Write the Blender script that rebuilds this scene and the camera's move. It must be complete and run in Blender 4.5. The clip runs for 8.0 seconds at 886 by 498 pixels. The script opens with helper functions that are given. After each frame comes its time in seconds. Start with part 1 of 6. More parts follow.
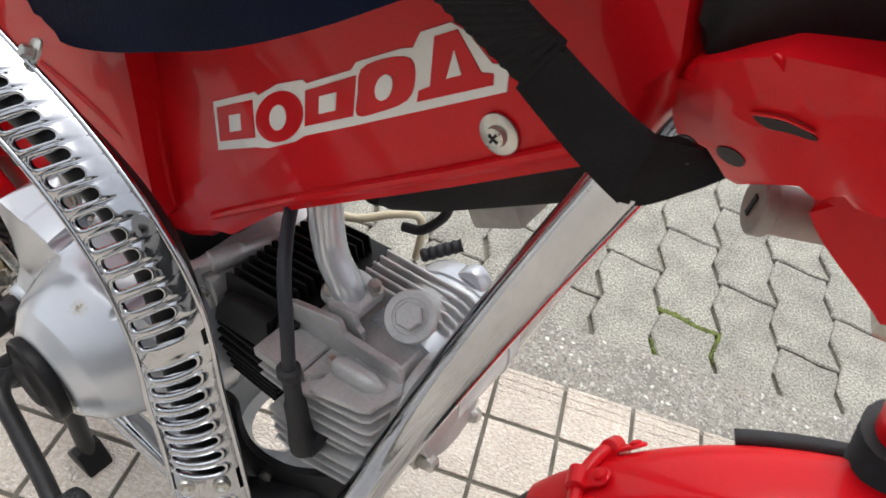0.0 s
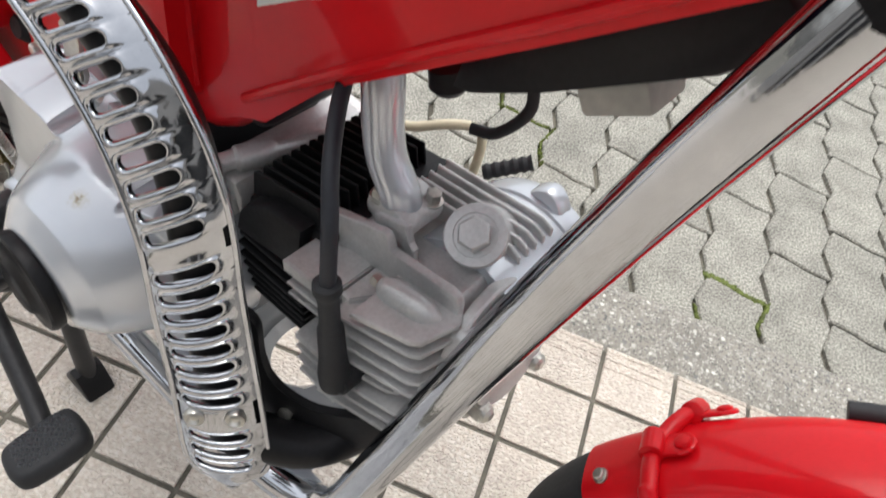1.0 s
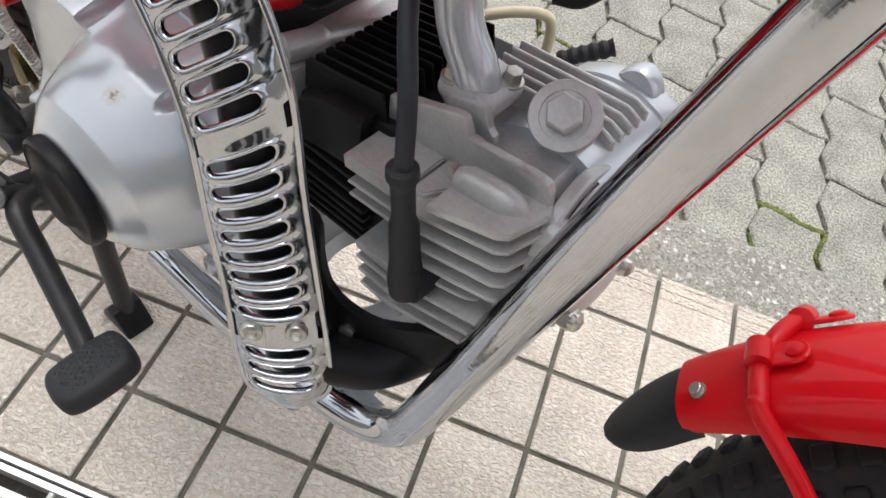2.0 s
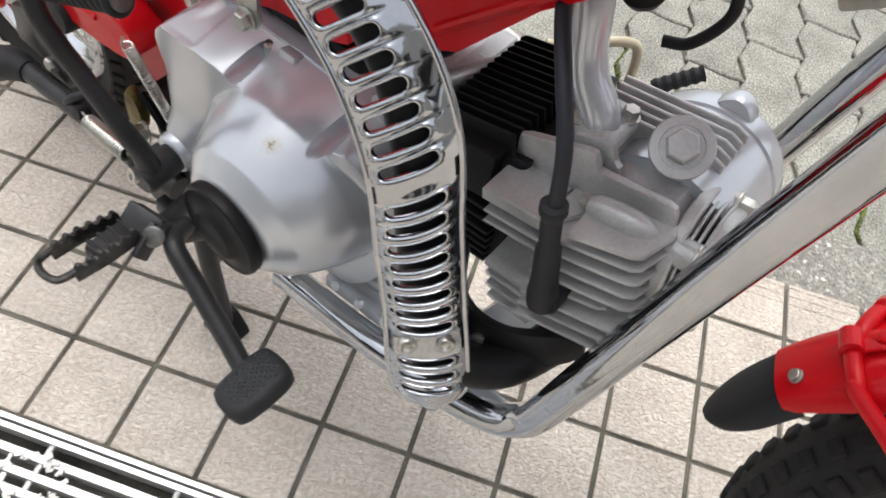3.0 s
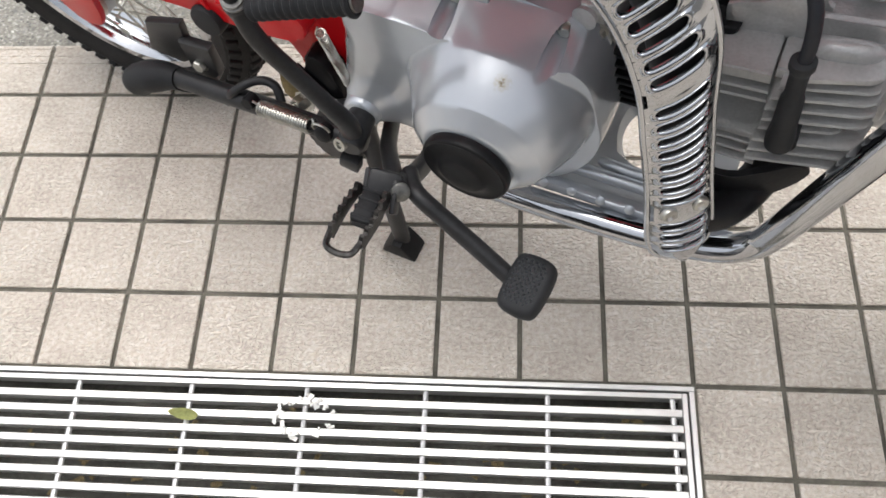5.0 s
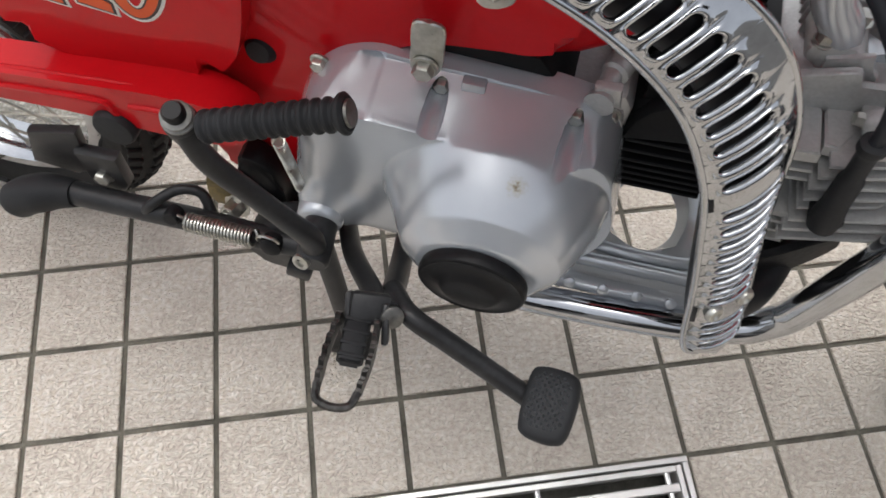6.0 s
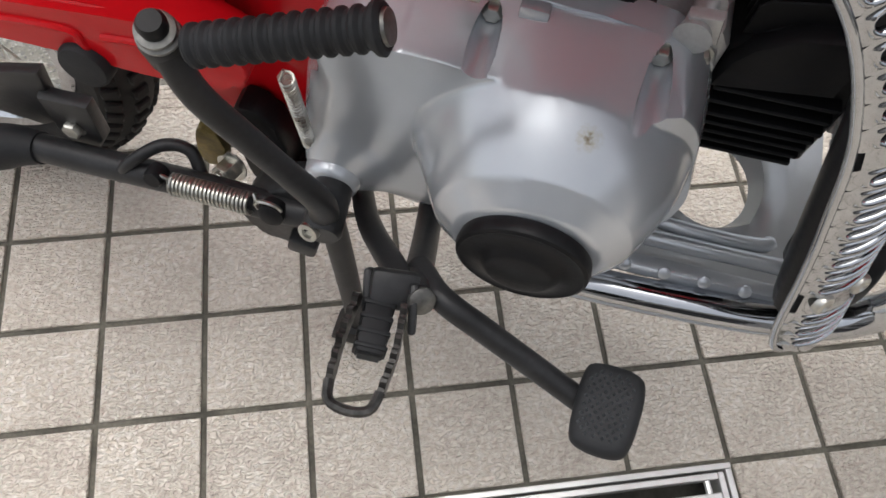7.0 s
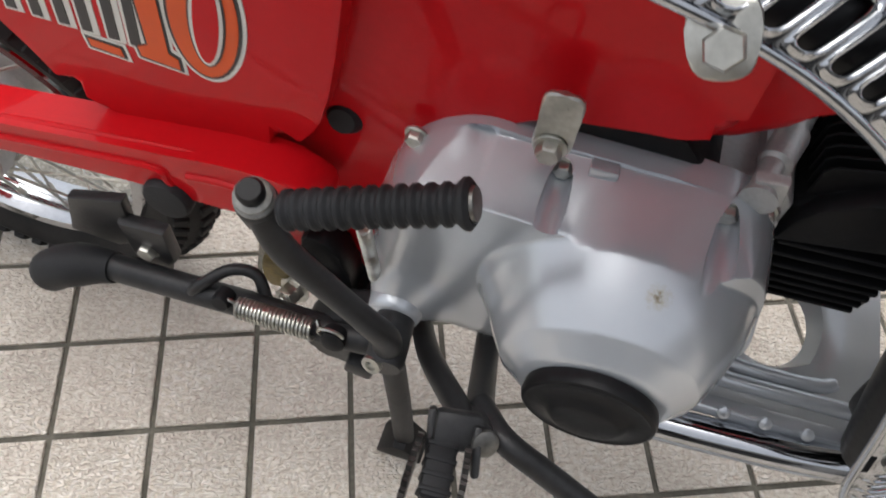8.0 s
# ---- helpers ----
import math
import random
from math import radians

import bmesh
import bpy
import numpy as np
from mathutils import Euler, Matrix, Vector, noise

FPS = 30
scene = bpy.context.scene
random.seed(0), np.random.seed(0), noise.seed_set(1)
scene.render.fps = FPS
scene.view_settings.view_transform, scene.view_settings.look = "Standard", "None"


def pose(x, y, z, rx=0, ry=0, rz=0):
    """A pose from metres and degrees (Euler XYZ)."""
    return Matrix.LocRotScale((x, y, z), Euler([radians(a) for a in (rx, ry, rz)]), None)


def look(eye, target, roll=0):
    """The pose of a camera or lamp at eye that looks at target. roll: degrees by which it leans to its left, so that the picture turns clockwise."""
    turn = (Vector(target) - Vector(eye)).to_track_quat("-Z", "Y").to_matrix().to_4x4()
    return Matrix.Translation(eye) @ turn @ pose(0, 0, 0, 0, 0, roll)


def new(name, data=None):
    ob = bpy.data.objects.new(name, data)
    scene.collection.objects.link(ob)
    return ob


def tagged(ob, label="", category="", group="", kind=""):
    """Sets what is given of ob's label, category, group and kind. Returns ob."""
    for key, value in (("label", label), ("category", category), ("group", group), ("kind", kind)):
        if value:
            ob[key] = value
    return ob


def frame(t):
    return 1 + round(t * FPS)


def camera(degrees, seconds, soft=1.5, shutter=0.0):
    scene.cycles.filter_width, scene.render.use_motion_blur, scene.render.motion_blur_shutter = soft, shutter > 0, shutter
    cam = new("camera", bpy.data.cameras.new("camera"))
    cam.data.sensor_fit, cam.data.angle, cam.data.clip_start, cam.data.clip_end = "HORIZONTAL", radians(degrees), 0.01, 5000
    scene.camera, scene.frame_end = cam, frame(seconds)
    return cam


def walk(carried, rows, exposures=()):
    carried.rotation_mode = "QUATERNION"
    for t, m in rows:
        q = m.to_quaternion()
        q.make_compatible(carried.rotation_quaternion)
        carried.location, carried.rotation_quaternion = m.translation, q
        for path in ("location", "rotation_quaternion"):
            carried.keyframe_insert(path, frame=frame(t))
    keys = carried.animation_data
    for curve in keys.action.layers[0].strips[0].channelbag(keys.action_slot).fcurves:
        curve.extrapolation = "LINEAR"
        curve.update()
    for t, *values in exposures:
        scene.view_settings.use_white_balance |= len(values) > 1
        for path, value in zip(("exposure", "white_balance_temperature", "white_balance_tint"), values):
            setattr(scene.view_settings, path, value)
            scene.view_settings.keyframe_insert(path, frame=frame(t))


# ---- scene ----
cam = camera(62.5, 8.0, soft=1.6, shutter=0.25)
PATH = [
    (0, (0.052, -0.144, 0.88), (-0.104, 1.214, -0.58), 12.6),
    (0.5, (0.03, -0.111, 0.843), (-0.155, 1.248, -0.612), 12.9),
    (1, (0.024, -0.116, 0.792), (-0.129, 1.155, -0.745), 16.6),
    (1.5, (0.01, -0.119, 0.74), (-0.147, 1.057, -0.87), 14.9),
    (1.7, (0.007, -0.12, 0.731), (-0.15, 1.046, -0.886), 14.8),
    (2.8, (-0.041, -0.139, 0.756), (-0.229, 1.017, -0.865), 12.6),
    (3, (-0.065, -0.158, 0.78), (-0.237, 0.958, -0.871), 10.8),
    (3.5, (-0.094, -0.218, 0.887), (-0.268, 0.866, -0.785), 6.5),
    (4, (-0.131, -0.25, 0.915), (-0.411, 0.706, -0.819), -5.2),
    (4.2, (-0.136, -0.236, 0.9), (-0.475, 0.668, -0.851), -10.2),
    (5.3, (-0.264, -0.169, 0.852), (-0.263, 0.568, -1.008), -1.3),
    (5.5, (-0.287, -0.15, 0.856), (-0.173, 0.58, -1.002), 5.9),
    (6, (-0.309, -0.092, 0.801), (-0.129, 0.737, -1.01), 5.1),
    (6.5, (-0.326, -0.067, 0.743), (-0.104, 0.78, -1.055), 6.9),
    (7, (-0.329, -0.06, 0.715), (-0.129, 0.732, -1.111), 8.0),
    (7.5, (-0.334, -0.045, 0.713), (-0.146, 0.823, -1.079), 7.2),
    (8, (-0.348, -0.032, 0.738), (-0.211, 0.963, -0.991), 3.8),
]
walk(cam, [(t, look(eye, target, roll)) for t, eye, target, roll in PATH],
     exposures=[(0, 0.90), (1, 0.96), (1.7, 0.93), (3, 0.95), (4, 0.86), (5.5, 0.72), (6, 0.62), (6.5, 0.60), (7, 0.60), (8, 0.62)])

# ---- light ----
world = bpy.data.worlds.new("overcast_sky")
scene.world = world
world.use_nodes = True
_n = world.node_tree.nodes
_sky = _n.new("ShaderNodeTexSky")
_sky.sky_type = "NISHITA"
_sky.sun_disc = False
_sky.sun_elevation, _sky.sun_rotation = radians(74), radians(-29)
_sky.dust_density, _sky.air_density, _sky.ozone_density = 4.0, 1.0, 1.0
_haze = _n.new("ShaderNodeHueSaturation")
_haze.inputs["Saturation"].default_value = 0.25
world.node_tree.links.new(_sky.outputs[0], _haze.inputs["Color"])
world.node_tree.links.new(_haze.outputs[0], _n["Background"].inputs["Color"])
_n["Background"].inputs["Strength"].default_value = 0.15

sun = new("sun", bpy.data.lights.new("sun", "SUN"))
sun.data.energy, sun.data.angle, sun.data.color = 0.5, radians(50), (1.0, 0.985, 0.965)
sun.matrix_world = look((-0.55, 1.0, 4.0), (0, 0, 0))
scene.view_settings.exposure = 0.9


# ---- materials ----
def pbr(name, color, rough, metal=0.0, var=0.12, scale=9.0, fine=120.0, bump=0.15, depth=0.001, coat=0.0, spec=0.5, spread=0.0, tint=None, rvar=0.1, grit=0.0, coat_rough=0.04):
    """Surface with broad stains, fine grain and relief; spread: how far each object differs from the next."""
    m = bpy.data.materials.new(name)
    m.use_nodes = True
    nt = m.node_tree
    n, link = nt.nodes, nt.links.new
    b = n["Principled BSDF"]
    tc = n.new("ShaderNodeTexCoord")
    src = tc.outputs["Object"]
    if spread:
        info = n.new("ShaderNodeObjectInfo")
        off = n.new("ShaderNodeVectorMath")
        off.operation = "MULTIPLY_ADD"
        comb = n.new("ShaderNodeCombineXYZ")
        link(info.outputs["Random"], comb.inputs[0])
        link(info.outputs["Random"], comb.inputs[1])
        link(comb.outputs[0], off.inputs[0])
        off.inputs[1].default_value = (37.0, 53.0, 0.0)
        link(src, off.inputs[2])
        src = off.outputs[0]
    big, small = n.new("ShaderNodeTexNoise"), n.new("ShaderNodeTexNoise")
    big.inputs["Scale"].default_value, big.inputs["Detail"].default_value = scale, 5.0
    small.inputs["Scale"].default_value, small.inputs["Detail"].default_value = fine, 4.0
    link(src, big.inputs["Vector"])
    link(src, small.inputs["Vector"])
    mix = n.new("ShaderNodeMix")
    mix.data_type = "RGBA"
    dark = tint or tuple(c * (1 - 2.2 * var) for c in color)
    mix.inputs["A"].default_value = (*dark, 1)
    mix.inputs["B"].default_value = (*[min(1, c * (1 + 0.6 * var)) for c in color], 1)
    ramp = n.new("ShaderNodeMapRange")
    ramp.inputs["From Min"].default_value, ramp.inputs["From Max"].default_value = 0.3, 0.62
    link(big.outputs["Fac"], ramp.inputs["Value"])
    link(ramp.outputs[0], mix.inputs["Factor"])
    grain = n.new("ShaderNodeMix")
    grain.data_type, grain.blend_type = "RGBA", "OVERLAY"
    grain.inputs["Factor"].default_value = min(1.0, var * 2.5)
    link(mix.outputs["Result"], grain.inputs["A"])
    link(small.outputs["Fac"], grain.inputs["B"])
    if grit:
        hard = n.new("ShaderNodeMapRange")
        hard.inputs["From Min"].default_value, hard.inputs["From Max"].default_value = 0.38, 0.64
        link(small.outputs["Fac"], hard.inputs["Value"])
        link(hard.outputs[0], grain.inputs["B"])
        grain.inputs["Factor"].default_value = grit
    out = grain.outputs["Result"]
    if spread:
        hsv = n.new("ShaderNodeHueSaturation")
        mr = n.new("ShaderNodeMapRange")
        mr.inputs["To Min"].default_value, mr.inputs["To Max"].default_value = 1 - spread, 1 + spread
        link(info.outputs["Random"], mr.inputs["Value"])
        link(mr.outputs[0], hsv.inputs["Value"])
        link(out, hsv.inputs["Color"])
        out = hsv.outputs[0]
    link(out, b.inputs["Base Color"])
    b.inputs["Metallic"].default_value = metal
    b.inputs["Specular IOR Level"].default_value = spec
    rr = n.new("ShaderNodeMapRange")
    rr.inputs["To Min"].default_value, rr.inputs["To Max"].default_value = max(0.02, rough - rvar), min(1.0, rough + rvar)
    link(small.outputs["Fac"], rr.inputs["Value"])
    link(rr.outputs[0], b.inputs["Roughness"])
    if coat:
        b.inputs["Coat Weight"].default_value = coat
        b.inputs["Coat Roughness"].default_value = coat_rough
    if bump:
        bp = n.new("ShaderNodeBump")
        bp.inputs["Strength"].default_value, bp.inputs["Distance"].default_value = bump, depth
        link(small.outputs["Fac"], bp.inputs["Height"])
        link(bp.outputs[0], b.inputs["Normal"])
    m["grain"] = 1
    return m


red = pbr("red_enamel", (0.60, 0.0045, 0.010), 0.40, var=0.04, scale=6, fine=300, bump=0.0, coat=0.30, coat_rough=0.05, spec=0.10, rvar=0.05)
chrome = pbr("chrome", (0.52, 0.535, 0.56), 0.08, 1.0, var=0.04, scale=20, fine=160, bump=0.06, rvar=0.06)
silver = pbr("silver_painted_alloy", (0.60, 0.630, 0.665), 0.24, 0.45, var=0.02, scale=12, fine=90, bump=0.0, coat=0.4, coat_rough=0.09, rvar=0.02)
alloy = pbr("raw_cast_alloy", (0.55, 0.55, 0.54), 0.42, 0.42, var=0.08, scale=34, fine=420, bump=0.35)
barrel = pbr("black_barrel", (0.008, 0.008, 0.009), 0.5, 0.0, var=0.15, scale=30, fine=300, bump=0.2, spec=0.2)
black = pbr("black_paint", (0.012, 0.012, 0.013), 0.40, var=0.15, scale=20, fine=260, bump=0.1, spec=0.18)
satin = pbr("satin_black_steel", (0.026, 0.026, 0.027), 0.42, var=0.2, scale=26, fine=260, bump=0.1, spec=0.4)
rubber = pbr("rubber", (0.022, 0.023, 0.025), 0.62, var=0.15, scale=22, fine=350, bump=0.2, spec=0.3)
lead_mat = pbr("blue_grey_lead", (0.020, 0.022, 0.028), 0.5, var=0.12, scale=22, fine=350, bump=0.1, spec=0.35)
grey_rubber = pbr("grey_rubber", (0.075, 0.080, 0.087), 0.5, var=0.12, scale=22, fine=350, bump=0.2)
tyre_mat = pbr("tyre_rubber", (0.020, 0.0195, 0.0195), 0.75, var=0.2, scale=25, fine=200, bump=0.3, spec=0.3)
seat_mat = pbr("navy_vinyl", (0.003, 0.006, 0.019), 0.55, var=0.12, scale=14, fine=420, bump=0.3, spec=0.05)
web_mat = pbr("black_webbing", (0.010, 0.010, 0.011), 0.6, var=0.2, scale=40, fine=500, bump=0.3, spec=0.12)
zinc = pbr("zinc_steel", (0.58, 0.57, 0.52), 0.32, 0.9, var=0.12, scale=40, fine=300, bump=0.1)
dark_steel = pbr("dark_worn_steel", (0.060, 0.058, 0.055), 0.36, 0.6, var=0.35, scale=90, fine=300, bump=0.2)
steel = pbr("worn_steel", (0.22, 0.215, 0.20), 0.42, 0.85, var=0.2, scale=60, fine=300, bump=0.2)
brass = pbr("yellowed_steel", (0.22, 0.17, 0.06), 0.45, 0.7, var=0.2, scale=60, fine=300, bump=0.2)
stainless = pbr("brushed_stainless", (0.80, 0.79, 0.77), 0.34, 0.75, var=0.05, scale=15, fine=220, bump=0.05)
white_film = pbr("white_film", (0.80, 0.79, 0.74), 0.35, var=0.03, scale=30, fine=300, bump=0.0)
orange_film = pbr("orange_film", (0.80, 0.10, 0.008), 0.4, var=0.04, scale=30, fine=300, bump=0.0)
dark_film = pbr("dark_film", (0.03, 0.03, 0.032), 0.35, var=0.05, scale=30, fine=300, bump=0.0)
cream = pbr("cream_plastic", (0.62, 0.57, 0.40), 0.45, var=0.08, scale=30, fine=200, bump=0.1)
grey_plastic = pbr("grey_plastic", (0.36, 0.36, 0.32), 0.55, var=0.08, scale=30, fine=200, bump=0.1)
rust = pbr("brown_stain", (0.30, 0.22, 0.10), 0.6, var=0.3, scale=300, fine=900, bump=0.1)
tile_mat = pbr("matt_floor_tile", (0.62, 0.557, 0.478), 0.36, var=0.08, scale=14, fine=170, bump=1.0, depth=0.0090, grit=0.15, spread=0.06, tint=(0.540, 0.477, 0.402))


def dimpled(m, scale, stretch, depth):
    """Gives a material the crisp dimples of a pressed tile, longer one way than the other."""
    n, link = m.node_tree.nodes, m.node_tree.links.new
    bp = next(x for x in n if x.type == "BUMP")
    src = next(x for x in n if x.type == "TEX_NOISE").inputs["Vector"].links[0].from_socket
    size = n.new("ShaderNodeVectorMath")
    size.operation = "MULTIPLY"
    link(src, size.inputs[0])
    size.inputs[1].default_value = (1.0, stretch, 1.0)
    dents = n.new("ShaderNodeTexNoise")
    dents.inputs["Scale"].default_value, dents.inputs["Detail"].default_value, dents.inputs["Distortion"].default_value = scale, 1.5, 0.5
    link(size.outputs[0], dents.inputs["Vector"])
    hard = n.new("ShaderNodeMapRange")
    hard.interpolation_type = "SMOOTHSTEP"
    hard.inputs["From Min"].default_value, hard.inputs["From Max"].default_value = 0.36, 0.60
    link(dents.outputs["Fac"], hard.inputs["Value"])
    link(hard.outputs[0], bp.inputs["Height"])
    bp.inputs["Distance"].default_value = depth


dimpled(tile_mat, 190.0, 1.7, 0.0017)
grout = pbr("dirty_grout", (0.135, 0.125, 0.10), 0.9, var=0.25, scale=18, fine=260, bump=0.4)
paver_mat = pbr("washed_concrete_paver", (0.30, 0.292, 0.252), 0.9, var=0.12, scale=16, fine=260, bump=1.0, depth=0.003, grit=0.42, spread=0.07)
joint_sand = pbr("joint_sand", (0.15, 0.14, 0.11), 0.95, var=0.25, scale=12, fine=200, bump=0.5)
moss_mat = pbr("moss", (0.12, 0.15, 0.035), 0.95, var=0.3, scale=60, fine=400, bump=0.6)
channel_mat = pbr("dark_channel_concrete", (0.12, 0.115, 0.10), 0.8, var=0.25, scale=14, fine=160, bump=0.4)
leaf_mat = pbr("yellow_leaf", (0.42, 0.44, 0.14), 0.5, var=0.15, scale=60, fine=300, bump=0.2)
plaster = pbr("grey_plaster", (0.24, 0.235, 0.23), 0.8, var=0.08, scale=2, fine=60, bump=0.3)

# backs the recesses of the unseen wall, for dark reflections
dark_recess = pbr("dark_recess_backing", (0.04, 0.04, 0.042), 0.5, var=0.1, scale=3, fine=80, bump=0.1)


def aggregate_material():
    """Exposed aggregate: pale, grey and dark chips in cement."""
    m = pbr("exposed_aggregate", (0.25, 0.235, 0.20), 0.85, var=0.14, scale=10, fine=250, bump=0.5)
    n, link = m.node_tree.nodes, m.node_tree.links.new
    b = n["Principled BSDF"]
    old = b.inputs["Base Color"].links[0].from_socket
    tc = next(x for x in n if x.type == "TEX_COORD")
    wob = n.new("ShaderNodeTexNoise")
    wob.inputs["Scale"].default_value = 130.0
    link(tc.outputs["Object"], wob.inputs["Vector"])
    warp = n.new("ShaderNodeVectorMath")
    warp.operation = "MULTIPLY_ADD"
    link(wob.outputs["Color"], warp.inputs[0])
    warp.inputs[1].default_value = (0.005, 0.005, 0.005)
    link(tc.outputs["Object"], warp.inputs[2])
    for scale, part_of, lo, hi, colours in (
            (300.0, 0.0, 0.40, 0.62, ((0.0, (0.10, 0.10, 0.095)), (0.35, (0.19, 0.18, 0.16)), (0.75, (0.31, 0.30, 0.265)), (1.0, (0.46, 0.445, 0.40)))),
            (125.0, 0.58, 0.30, 0.46, ((0.0, (0.13, 0.13, 0.125)), (0.5, (0.27, 0.26, 0.235)), (0.80, (0.40, 0.385, 0.34)), (1.0, (0.66, 0.64, 0.58))))):
        vor = n.new("ShaderNodeTexVoronoi")
        vor.inputs["Scale"].default_value, vor.inputs["Randomness"].default_value = scale, 1.0
        link(warp.outputs[0], vor.inputs["Vector"])
        sep = n.new("ShaderNodeSeparateColor")
        link(vor.outputs["Color"], sep.inputs[0])
        ramp = n.new("ShaderNodeValToRGB")
        e = ramp.color_ramp.elements
        e[0].position, e[0].color = colours[0][0], (*colours[0][1], 1)
        e[1].position, e[1].color = colours[-1][0], (*colours[-1][1], 1)
        for pos, c in colours[1:-1]:
            e.new(pos).color = (*c, 1)
        link(sep.outputs[0], ramp.inputs[0])
        near = n.new("ShaderNodeMapRange")
        near.inputs["From Min"].default_value, near.inputs["From Max"].default_value = lo, hi
        near.inputs["To Min"].default_value, near.inputs["To Max"].default_value = 1.0, 0.0
        link(vor.outputs["Distance"], near.inputs["Value"])
        keep = n.new("ShaderNodeMath")
        keep.operation = "GREATER_THAN"
        link(sep.outputs[1], keep.inputs[0])
        keep.inputs[1].default_value = part_of
        both = n.new("ShaderNodeMath")
        both.operation = "MULTIPLY"
        link(near.outputs[0], both.inputs[0])
        link(keep.outputs[0], both.inputs[1])
        mix = n.new("ShaderNodeMix")
        mix.data_type = "RGBA"
        link(both.outputs[0], mix.inputs["Factor"])
        link(old, mix.inputs["A"])
        link(ramp.outputs[0], mix.inputs["B"])
        old = mix.outputs["Result"]
    link(mix.outputs["Result"], b.inputs["Base Color"])
    return m


aggregate = aggregate_material()


# ---- mesh helpers ----
def part(name, bm, mat, parent=None, label="", angle=38, kind=""):
    """Links a bmesh as one object under parent."""
    me = bpy.data.meshes.new(name)
    bmesh.ops.recalc_face_normals(bm, faces=bm.faces)
    bm.to_mesh(me)
    bm.free()
    me.materials.append(mat)
    me.shade_smooth()
    me.set_sharp_from_angle(angle=radians(angle))
    ob = new(name, me)
    if parent:
        ob.parent = parent
    return tagged(ob, label=label, kind=kind)


def smooth_path(pts, n=6):
    """Points along a soft curve through pts."""
    p = [Vector(q) for q in pts]
    p = [p[0] * 2 - p[1]] + p + [p[-1] * 2 - p[-2]]
    out = []
    for a, b, c, d in zip(p, p[1:], p[2:], p[3:]):
        for k in range(n):
            t = k / n
            out.append(0.5 * (2 * b + (c - a) * t + (2 * a - 5 * b + 4 * c - d) * t * t + (3 * b - a - 3 * c + d) * t ** 3))
    return out + [p[-2]]


def sweep(bm, path, rad, seg=14, caps=True, squash=1.0, up=None):
    """A round bar along path; rad a number or one for each point."""
    path = [Vector(q) for q in path]
    rads = rad if isinstance(rad, (list, tuple)) else [rad] * len(path)
    side = None
    rings = []
    for k, p in enumerate(path):
        d = (path[min(k + 1, len(path) - 1)] - path[max(k - 1, 0)]).normalized()
        if side is None:
            side = (Vector(up) if up else d.orthogonal()).normalized()
        side = (side - d * side.dot(d)).normalized()
        other = d.cross(side)
        rings.append([bm.verts.new(p + (side * math.cos(a) * squash + other * math.sin(a)) * rads[k])
                      for a in (2 * math.pi * j / seg for j in range(seg))])
    for a, b in zip(rings, rings[1:]):
        for j in range(seg):
            bm.faces.new((a[j], a[(j + 1) % seg], b[(j + 1) % seg], b[j]))
    if caps:
        bm.faces.new(rings[0][::-1])
        bm.faces.new(rings[-1])
    return bm


def lathe(bm, profile, origin, axis, seg=32, caps=True):
    """Turns (radius, height) pairs about an axis through origin."""
    q = Vector(axis).normalized().to_track_quat("Z", "Y")
    o = Vector(origin)
    rings = [[bm.verts.new(o + q @ Vector((r * math.cos(2 * math.pi * j / seg), r * math.sin(2 * math.pi * j / seg), h)))
              for j in range(seg)] for r, h in profile]
    for a, b in zip(rings, rings[1:]):
        for j in range(seg):
            bm.faces.new((a[j], a[(j + 1) % seg], b[(j + 1) % seg], b[j]))
    if caps:
        bm.faces.new(rings[0][::-1])
        bm.faces.new(rings[-1])
    return bm


def prism(bm, outline, v0, v1, bevel=0.0, seg=3):
    """A plate of (u, w) outline between the depths v0 and v1, with rounded rims."""
    low = [bm.verts.new((u, v0, w)) for u, w in outline]
    top = [bm.verts.new((u, v1, w)) for u, w in outline]
    n = len(outline)
    faces = [bm.faces.new(low), bm.faces.new(top[::-1])]
    for j in range(n):
        faces.append(bm.faces.new((low[j], top[j], top[(j + 1) % n], low[(j + 1) % n])))
    if bevel:
        rim = {e for f in faces[:2] for e in f.edges}
        bmesh.ops.bevel(bm, geom=list(rim), offset=bevel, segments=seg, affect="EDGES", profile=0.5, clamp_overlap=True)
    return bm


def soft_outline(pts, n=5):
    """Closed smooth outline through (u, w) points."""
    out = []
    k = len(pts)
    for i in range(k):
        a, b, c, d = (Vector(pts[(i + j - 1) % k]) for j in range(4))
        for s in range(n):
            t = s / n
            q = 0.5 * (2 * b + (c - a) * t + (2 * a - 5 * b + 4 * c - d) * t * t + (3 * b - a - 3 * c + d) * t ** 3)
            out.append((q.x, q.y))
    return out


def box(bm, size, m=None, bevel=0.0, seg=2):
    r = bmesh.ops.create_cube(bm, size=1.0, matrix=(m or Matrix()) @ Matrix.Diagonal((*size, 1)))
    if bevel:
        es = list({e for v in r["verts"] for e in v.link_edges})
        bmesh.ops.bevel(bm, geom=es, offset=bevel, segments=seg, affect="EDGES", profile=0.5, clamp_overlap=True)
    return bm


def hex_bolt(bm, at, axis, r=0.006, h=0.006, washer=0.0, seg=6):
    """Bolt head with its washer or flange."""
    if washer:
        lathe(bm, [(washer * 0.96, 0), (washer, 0.0004), (washer, 0.0014), (washer * 0.95, 0.0018)], at, axis, 24)
    base = 0.0017 if washer else 0
    lathe(bm, [(r * 0.97, base), (r, base + 0.0004), (r, base + h * 0.82), (r * 0.86, base + h)], at, axis, seg)
    return bm


